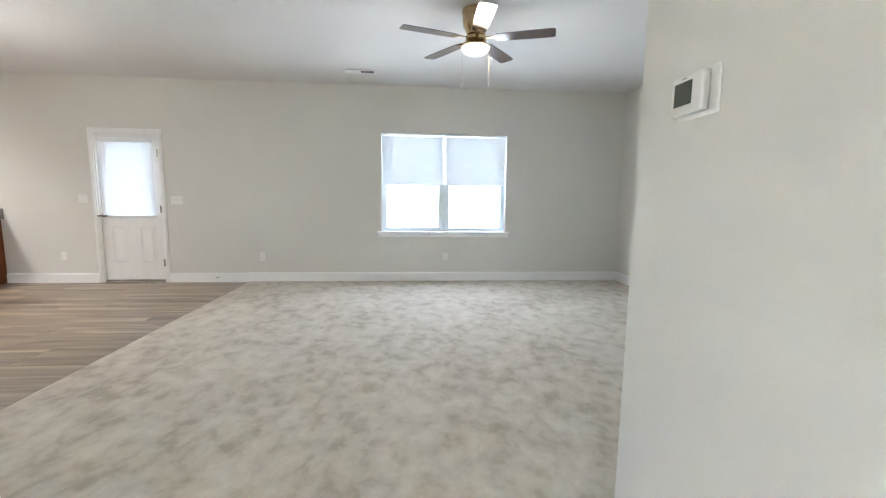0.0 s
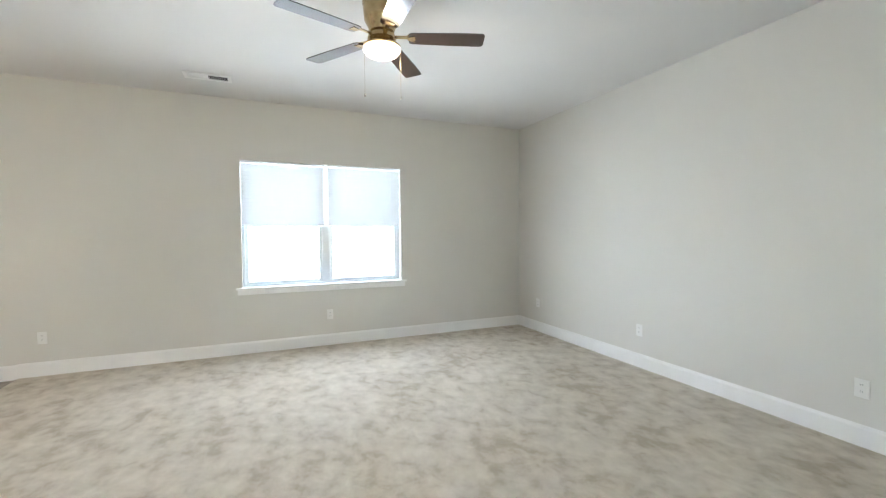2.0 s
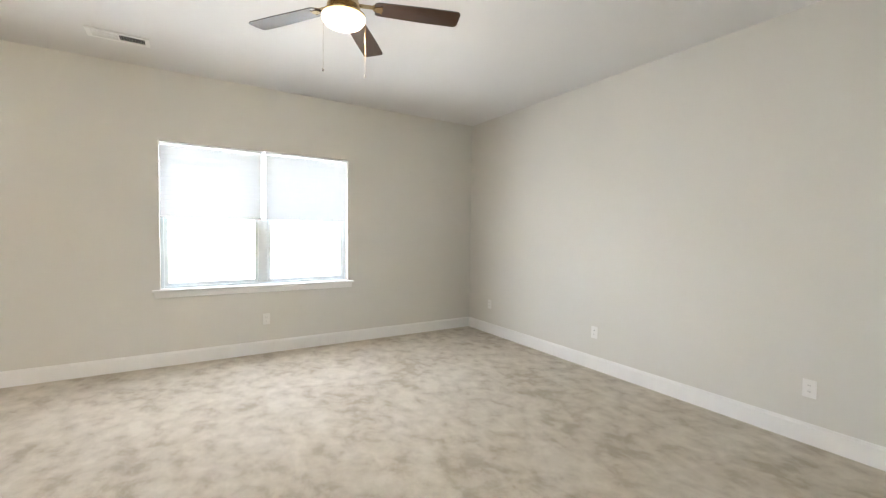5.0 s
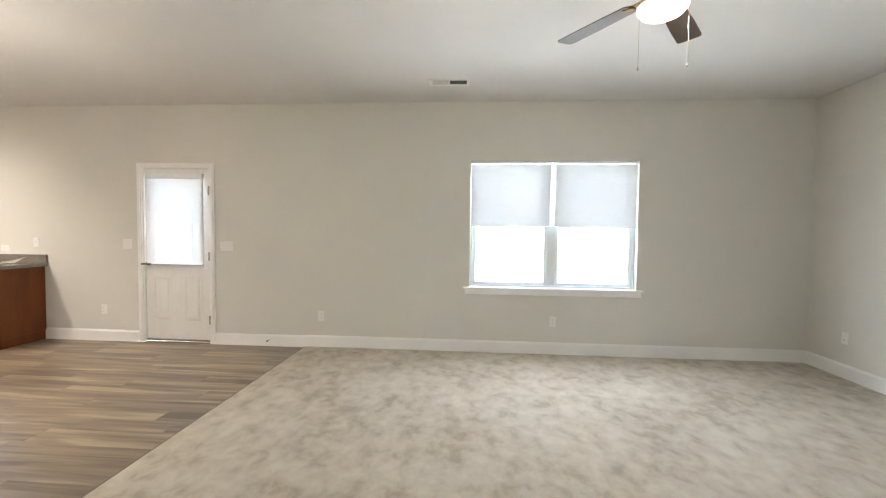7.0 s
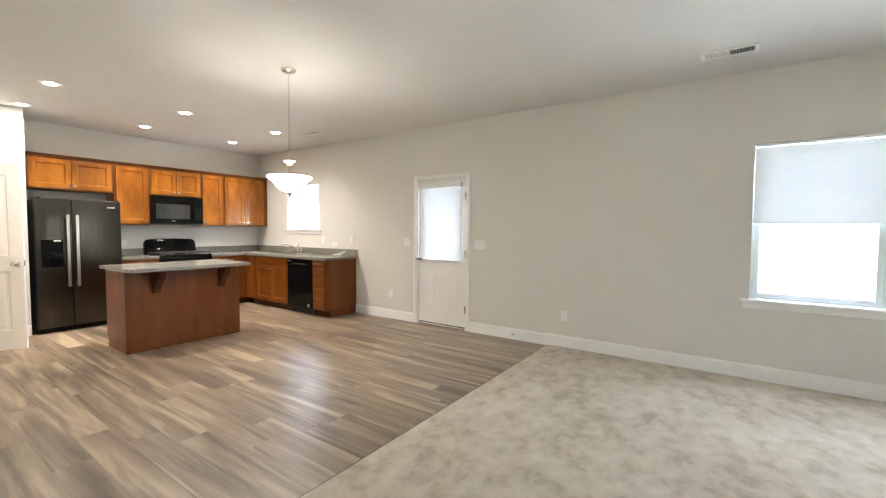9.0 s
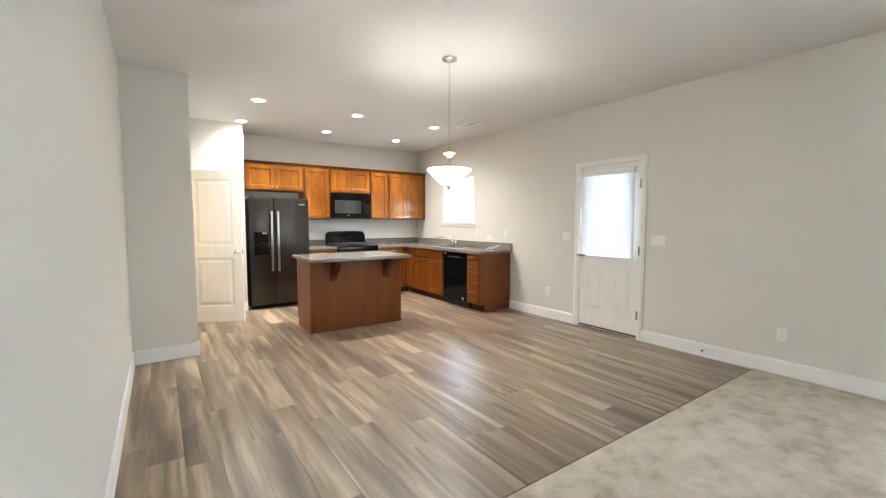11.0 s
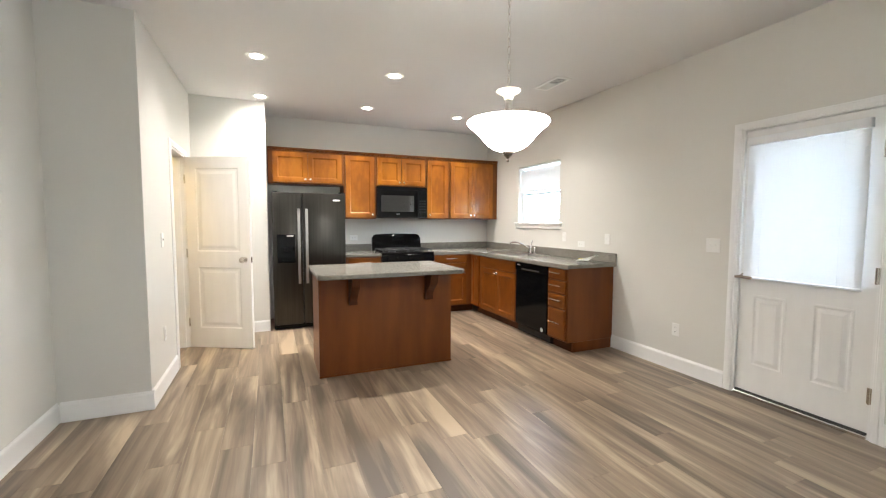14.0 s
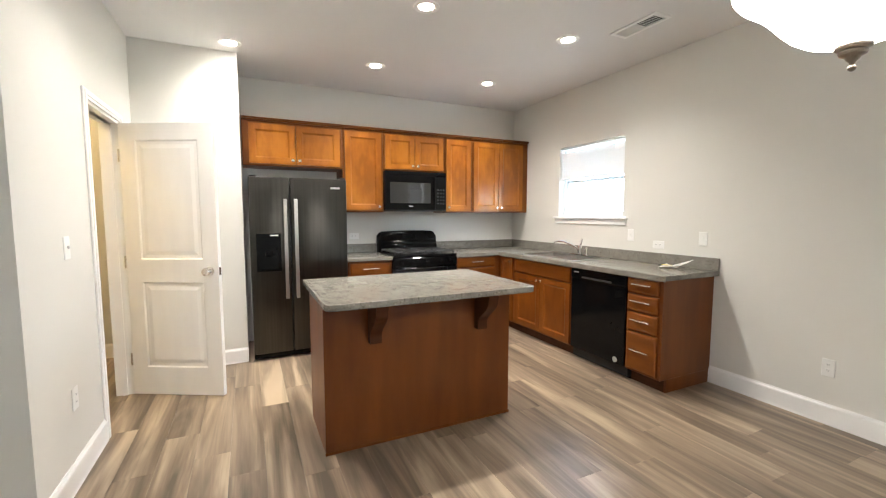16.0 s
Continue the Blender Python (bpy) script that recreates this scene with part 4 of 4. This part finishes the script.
for row in range(5):
    for col in range(3):
        part("button", boxed(-8.0218, -8.0212, 4.885 + col * 0.036, 4.908 + col * 0.036, 1.49 + row * 0.04, 1.508 + row * 0.04), FRIDGESIDE, cp)
part("vent_grille", boxed(-8.0545, -8.026, 4.249, 5.005, 1.814, 1.8605, bevel=0.003), BLACK, m)
part("base_lip", boxed(-8.054, -8.03, 4.249, 5.005, 1.405, 1.4235), IRON, m)

# dishwasher
w = thing("dishwasher", (-6.228, 5.93, 0), "black built-in dishwasher beside the sink cabinet", "dishwasher")
part("tub", boxed(-6.543, -5.912, 5.66, YN - 0.03, 0.02, CT - 0.004), FRIDGESIDE, w)
part("door", boxed(-6.538, -5.916, 5.612, 5.6595, 0.115, 0.775, bevel=0.006, seg=2), BLACK, w)
cp = part("control_panel", boxed(-6.538, -5.916, 5.604, 5.6595, 0.778, 0.868, bevel=0.008, seg=2), BLACK, w)
part("handle_recess", boxed(-6.40, -6.06, 5.6015, 5.6038, 0.79, 0.806), IRON, cp)
part("badge", boxed(-6.50, -6.44, 5.6025, 5.6036, 0.835, 0.845), GREY, cp)
part("toe_panel", boxed(-6.538, -5.916, 5.70, 5.72, 0.0, 0.112), BLACK, w)
bm = lathe(bmesh.new(), [(0.024, 0.0), (0.024, 0.0015)], (0, 0, 0), 24)
bmesh.ops.transform(bm, matrix=pose(-6.005, 5.6118, 0.150, 90, 0, 0), verts=bm.verts)
part("sticker", bm, GREY, w, "round pale sticker")

# folded leaflet on the worktop
p = thing("leaflet", (-5.78, 6.02, TOP), "crumpled white and yellow paper leaflet on the worktop", "paper")
bm = bmesh.new()
vs = [bm.verts.new(c) for c in ((-5.93, 6.00, TOP + 0.004), (-5.82, 5.96, TOP + 0.022), (-5.68, 6.00, TOP + 0.060), (-5.70, 6.13, TOP + 0.085), (-5.82, 6.09, TOP + 0.008), (-5.93, 6.11, TOP + 0.030))]
bm.faces.new((vs[0], vs[1], vs[4], vs[5]))
bm.faces.new((vs[1], vs[2], vs[3], vs[4]))
bmesh.ops.solidify(bm, geom=bm.faces[:], thickness=0.0012)
part("sheet", bm, PAPER, p)
part("print", boxed(-5.915, -5.85, 6.02, 6.07, TOP + 0.0255, TOP + 0.0265), YELLOW, p)


# ---- ceiling and wall fittings ----
def can_light(x, y):
    c = thing("recessed_light", (x, y, ZC), "round white recessed ceiling light, switched on", "recessed light", "kitchen recessed lights")
    part("trim_ring", lathe(bmesh.new(), [(0.050, 0.0012), (0.056, -0.004), (0.066, -0.006), (0.088, -0.004), (0.090, 0.0015)], (x, y, ZC), 32, cap=False), PLASTIC, c, smooth=True)
    part("lens", lathe(bmesh.new(), [(0.050, 0.0002), (0.050, 0.0015)], (x, y, ZC), 32), BULB, c)
    return c


first = None
for x in (-6.283, -7.531):
    for y in (2.766, 4.010, 5.265):
        if first is None:
            first = can_light(x, y)
        else:
            copy_thing(first, pose(x, y, ZC))
        lamp("can_lamp", "SPOT", CAN_W, WARM, pose(x, y, ZC - 0.012), size=0.05)

# ceiling fan
FX, FY = 0.485, 3.826
f = thing("ceiling_fan", (FX, FY, ZC), "flush-mount ceiling fan with five walnut blades and a lit glass bowl", "ceiling fan")
part("motor_housing", lathe(bmesh.new(), [(0.10, 0.0), (0.118, -0.004), (0.120, -0.03), (0.112, -0.045), (0.115, -0.06), (0.108, -0.13), (0.085, -0.17), (0.078, -0.20), (0.05, -0.215)], (FX, FY, ZC), 40), BRASS, f, "polished antique brass motor housing", True)
part("flywheel", lathe(bmesh.new(), [(0.05, -0.215), (0.085, -0.22), (0.09, -0.245), (0.07, -0.26), (0.045, -0.27)], (FX, FY, ZC), 32), BRASS, f, smooth=True)
part("light_fitter", lathe(bmesh.new(), [(0.045, -0.265), (0.06, -0.272), (0.10, -0.283), (0.118, -0.289), (0.118, -0.297)], (FX, FY, ZC), 40), BRASS, f, smooth=True)
part("glass_bowl", lathe(bmesh.new(), [(0.110, -0.2975), (0.119, -0.302), (0.117, -0.314), (0.100, -0.335), (0.068, -0.350), (0.03, -0.357), (0.004, -0.358)], (FX, FY, ZC), 40), FANGLASS, f, "glowing frosted glass bowl", True)
for k in range(5):
    turn = pose(FX, FY, 2.560, 0, 0, FAN_TURN + 72 * k) @ pose(0, 0, 0, -7, 0, 0)
    bm = bmesh.new()
    outline = [(0.17, -0.046), (0.19, -0.056), (0.45, -0.066), (0.62, -0.067)]
    outline += [(0.625 + 0.025 * math.sin(radians(a)), -0.042 - 0.025 * math.cos(radians(a))) for a in (20, 45, 70, 90)]
    outline += [(x, -y) for x, y in reversed(outline)]
    lo, hi = [[bm.verts.new((x, y, z)) for x, y in outline] for z in (-0.003, 0.003)]
    bm.faces.new(lo)
    bm.faces.new(hi)
    for a in range(len(outline)):
        b = (a + 1) % len(outline)
        bm.faces.new((lo[a], lo[b], hi[b], hi[a]))
    bmesh.ops.transform(bm, matrix=turn, verts=bm.verts)
    blade = part("blade", bm, BLADE, f, "dark walnut fan blade")
    bm = boxed(0.06, 0.19, -0.016, 0.016, 0.0035, 0.0085, bevel=0.002)
    lathe(bm, [(0.045, 0.0035), (0.045, 0.0065)], (0.20, 0, 0), 20)
    for y in (-0.025, 0.025):
        lathe(bm, [(0.006, -0.0065), (0.006, -0.0032)], (0.205, y, 0), 10)
    lathe(bm, [(0.024, -0.0055), (0.024, -0.0032)], (0.19, 0, 0), 20)
    bmesh.ops.transform(bm, matrix=turn, verts=bm.verts)
    part("blade_iron", bm, BRASS, blade, "brass blade bracket")
for x, y, z1 in ((0.372, 3.820, 2.42), (0.595, 3.786, 2.38)):
    bm = tube(bmesh.new(), [(x * 0.5 + FX * 0.5, y * 0.5 + FY * 0.5, 2.51), (x, y, 2.485), (x, y, 2.19)], 0.0011, 6)
    if z1 < 2.4:
        tube(bm, [(x, y, 2.42), (x, y, 2.365)], 0.004, 8)
    ch = part("pull_chain", bm, BRASS, f, "thin brass pull chain")
    part("pull_knob", lathe(bmesh.new(), [(0.002, 0.012), (0.006, 0.006), (0.006, -0.001), (0.003, -0.006)], (x, y, 2.182), 12), NICKEL, ch, smooth=True)
lamp("fan_lamp", "POINT", FAN_W, WARM, pose(FX, FY, 2.395), size=0.10)

# pendant over the dining space
PX, PY = -3.965, 3.887
p = thing("pendant_light", (PX, PY, ZC), "nickel chain pendant with a lit white glass bowl", "pendant light")
part("canopy", lathe(bmesh.new(), [(0.068, 0.0), (0.068, -0.006), (0.058, -0.018), (0.03, -0.028), (0.012, -0.034)], (PX, PY, ZC), 32), NICKEL, p, smooth=True)
z = ZC - 0.03
k = 0
while z > 2.00:
    bm = bmesh.new()
    ring = []
    for a in range(13):
        q = 2 * math.pi * a / 12
        u, v = 0.0075 * math.cos(q), 0.020 * math.sin(q)
        ring.append((PX + (u if k % 2 else 0), PY + (0 if k % 2 else u), z - 0.021 + v))
    tube(bm, ring, 0.0016, 6)
    part("chain_link", bm, NICKEL, p)
    z -= 0.0365
    k += 1
part("cord", tube(bmesh.new(), [(PX + 0.002, PY, ZC - 0.03), (PX - 0.003, PY + 0.002, 2.4), (PX, PY, 1.97)], 0.0011, 6), GREY, p)
part("cup", lathe(bmesh.new(), [(0.012, 1.962), (0.030, 1.968), (0.054, 1.975), (0.056, 1.972), (0.050, 1.965), (0.034, 1.957), (0.023, 1.948), (0.019, 1.931)], (PX, PY, 0), 40), CUP, p, "small flared glass cup", True)
part("stem", lathe(bmesh.new(), [(0.012, 1.935), (0.018, 1.93), (0.018, 1.835), (0.012, 1.83), (0.010, 1.69)], (PX, PY, 0), 20), NICKEL, p, smooth=True)
bowl = part("glass_bowl", lathe(bmesh.new(), [(0.182, 1.827), (0.192, 1.830), (0.194, 1.824), (0.185, 1.812), (0.168, 1.799), (0.149, 1.783), (0.131, 1.763), (0.114, 1.741), (0.095, 1.721), (0.072, 1.705), (0.045, 1.695), (0.02, 1.690)], (PX, PY, 0), 72, cap=False), BOWL, p, "glowing white alabaster glass bowl", True)
part("bowl_lining", lathe(bmesh.new(), [(0.018, 1.695), (0.042, 1.700), (0.067, 1.711), (0.089, 1.727), (0.108, 1.747), (0.125, 1.768), (0.142, 1.788), (0.161, 1.804), (0.178, 1.816), (0.1815, 1.8265)], (PX, PY, 0), 72, cap=False), LINING, bowl, smooth=True)
part("finial", lathe(bmesh.new(), [(0.024, 1.692), (0.028, 1.688), (0.027, 1.684), (0.019, 1.681), (0.022, 1.677), (0.020, 1.672), (0.012, 1.668), (0.010, 1.663), (0.005, 1.658), (0.004, 1.653), (0.007, 1.649), (0.006, 1.645), (0.002, 1.642)], (PX, PY, 0), 24), BRONZE, p, smooth=True)
lamp("pendant_lamp", "POINT", PEND_W, WARM, pose(PX, PY + 0.06, 1.80), size=0.05)


def register(x0, x1, y0, y1):
    """A two-way ceiling register: white frame, two louvred halves leaning opposite ways."""
    v = thing("ceiling_vent", ((x0 + x1) / 2, (y0 + y1) / 2, ZC), "white metal louvred ceiling register", "air vent", "ceiling registers")
    bm = sheet_with_holes(plain, (x0, x1), (y0, y1), [(x0 + 0.03, (x0 + x1) / 2 - 0.004, y0 + 0.03, y1 - 0.03), ((x0 + x1) / 2 + 0.004, x1 - 0.03, y0 + 0.03, y1 - 0.03)], ZC - 0.007, ZC + 0.001)
    part("frame", bm, PLASTIC, v)
    # flat dark plate paints the shade of the duct behind the louvres
    part("duct", boxed(x0 + 0.02, x1 - 0.02, y0 + 0.02, y1 - 0.02, ZC + 0.0008, ZC + 0.0016), DUCT, v, "flat dark plate standing in for the shaded duct")
    xm = (x0 + x1) / 2
    for half, lean, n, tall in ((x0 + 0.03, 40, 14, 0.006), (xm + 0.004, -12, 9, 0.0024)):
        me = mesh_of("slat", boxed(-0.0006, 0.0006, -(y1 - y0) / 2 + 0.03, (y1 - y0) / 2 - 0.03, -tall, tall), PLASTIC)
        for q in range(n):
            s = new("slat", me)
            s.parent = v
            s.matrix_local = pose(half + (q + 0.5) * ((x1 - x0) / 2 - 0.034) / n - xm, 0, -0.0035, 0, lean, 0)


register(-0.885, -0.495, 5.565, 5.735)
register(-6.055, -5.65, 5.485, 5.660)


def plate(f, u, v, kind, label, category, group=""):
    o = thing(kind, f(u, v, 0), label, category, group)
    gang = 3 if "three" in label else (2 if "two-gang" in label else 1)
    h = 0.036 + 0.023 * (gang - 1)
    wide = "sideways" in label
    a, b = (0.058, 0.036) if wide else (h, 0.058)
    part("cover_plate", boxed(u - a, u + a, v - b, v + b, 0.0, 0.006, bevel=0.003, f=f), PLASTIC, o)
    if kind == "wall_outlet":
        for s in (-0.02, 0.02):
            du, dv = (s, 0) if wide else (0, s)
            r = part("socket", boxed(u + du - 0.014, u + du + 0.014, v + dv - 0.014, v + dv + 0.014, 0.0062, 0.0085, bevel=0.001, f=f), PLASTIC, o)
            for q in (-0.005, 0.005):
                part("slot", boxed(u + du + q - 0.001, u + du + q + 0.001, v + dv - 0.003, v + dv + 0.006, 0.0086, 0.0090, f=f), DUCT, r)
    else:
        for k in range(gang):
            uu = u + (k - (gang - 1) / 2) * 0.046
            part("toggle", boxed(uu - 0.005, uu + 0.005, v - 0.004, v + 0.012, 0.0062, 0.017, bevel=0.002, f=f), PLASTIC, o)


FN, FE, FP = along_x(YN), along_y_back(XE), along_x_up(YP)
OUT = "white duplex wall outlet"
for u, v in ((0.450, 0.374), (-2.178, 0.370), (-4.845, 0.376)):
    plate(FN, u, v, "wall_outlet", OUT + " on the greige wall", "outlet", "wall outlets")
for u, v in ((4.148, 0.373), (2.522, 0.366), (5.78, 0.392)):
    plate(FE, u, v, "wall_outlet", OUT + " above the baseboard", "outlet", "wall outlets")
plate(FN, -3.302, 1.160, "light_switch", "white three-gang switch plate beside the back door", "switch", "light switches")
plate(FN, -4.535, 1.165, "light_switch", "white two-gang switch plate beside the back door", "switch", "light switches")
plate(FN, -6.415, 1.172, "light_switch", "white single switch plate above the backsplash", "switch", "light switches")
plate(FN, -5.705, 1.170, "light_switch", "white single switch plate above the backsplash", "switch", "light switches")
plate(FN, -6.110, 1.095, "wall_outlet", OUT + " set sideways above the backsplash", "outlet", "wall outlets")
plate(along_y(XW), 3.98, 1.115, "wall_outlet", OUT + " set sideways beside the range", "outlet", "wall outlets")
plate(FP, -6.240, 1.205, "light_switch", "white single switch plate beside the pantry door", "switch", "light switches")
plate(FP, -6.200, 0.44, "wall_outlet", OUT + " low on the pantry wall", "outlet", "wall outlets")

# door stop on the baseboard
s = thing("door_stop", (-2.785, YN - 0.015, 0.078), "small bronze spring door stop on the baseboard", "door stop")
part("spring", tube(bmesh.new(), [(-2.785, YN - 0.0155, 0.078), (-2.785, YN - 0.07, 0.076)], 0.006, 10), NICKEL, s)
part("tip", tube(bmesh.new(), [(-2.785, YN - 0.07, 0.076), (-2.785, YN - 0.083, 0.0755)], 0.009, 10), DUCT, s, "dark rubber tip")

# thermostat at the hall corner
t = thing("thermostat", (XR, 1.177, 1.483), "white wall thermostat with a grey display on a wide plate", "thermostat")
FT = along_y_back(XR)
part("wall_plate", boxed(1.112, 1.257, 1.424, 1.534, 0.0, 0.006, bevel=0.003, seg=2, f=FT), PLASTIC, t)
hb = part("housing", boxed(1.138, 1.252, 1.434, 1.527, 0.0062, 0.028, bevel=0.006, seg=3, f=FT), PLASTIC, t)
part("display", boxed(1.172, 1.236, 1.456, 1.511, 0.0282, 0.0292, bevel=0.0004, f=FT), SCREEN, hb, "grey liquid crystal display")
part("brand_mark", boxed(1.194, 1.212, 1.517, 1.520, 0.0282, 0.0286, f=FT), GREY, hb)

# unseen light assumed in the pantry, for the warm glow beyond the door
c = thing("flush_light", (-7.1, 1.3, ZC), "small round flush ceiling light assumed in the pantry, unseen, switched on", "ceiling light")
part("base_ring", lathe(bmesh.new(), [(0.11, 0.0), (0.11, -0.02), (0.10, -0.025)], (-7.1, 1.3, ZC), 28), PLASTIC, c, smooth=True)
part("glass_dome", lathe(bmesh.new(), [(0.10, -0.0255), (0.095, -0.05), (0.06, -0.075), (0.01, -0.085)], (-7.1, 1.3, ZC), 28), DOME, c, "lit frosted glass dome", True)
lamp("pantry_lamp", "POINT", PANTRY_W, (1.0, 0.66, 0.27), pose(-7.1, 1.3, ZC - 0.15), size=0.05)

# ---- plank floor, piece by piece ----
fl = thing("floor", (-5.3, 3.8, -0.02), "weathered brown vinyl plank floor", "floor", kind="structure")
PL, PWID = 1.22, 0.181
rng = random.Random(5)
meshes = {}
y = 0.72
x_lo, x_hi = XW, SEAM - 0.013
while y < YN - 0.01:
    y1 = min(y + PWID, YN - 0.001)
    start = XJ - 0.117 if y1 < YS - 0.12 else x_hi
    edge = start + rng.uniform(0.0, PL)
    while edge > x_lo:
        a, b = max(edge - PL, x_lo), min(edge, start)
        if b - a > 0.01:
            key = (round(b - a, 4), round(y1 - y, 4))
            if key not in meshes:
                meshes[key] = mesh_of("plank", boxed(-key[0] / 2 + 0.0003, key[0] / 2 - 0.0003, -key[1] / 2 + 0.0003, key[1] / 2 - 0.0003, -0.008, 0.0, bevel=0.0006), PLANK)
            o = new("plank", meshes[key])
            o.parent = fl
            o.matrix_local = pose((a + b) / 2 + 5.3, (y + y1) / 2 - 3.8, 0.02)
        edge -= PL
    y += PWID
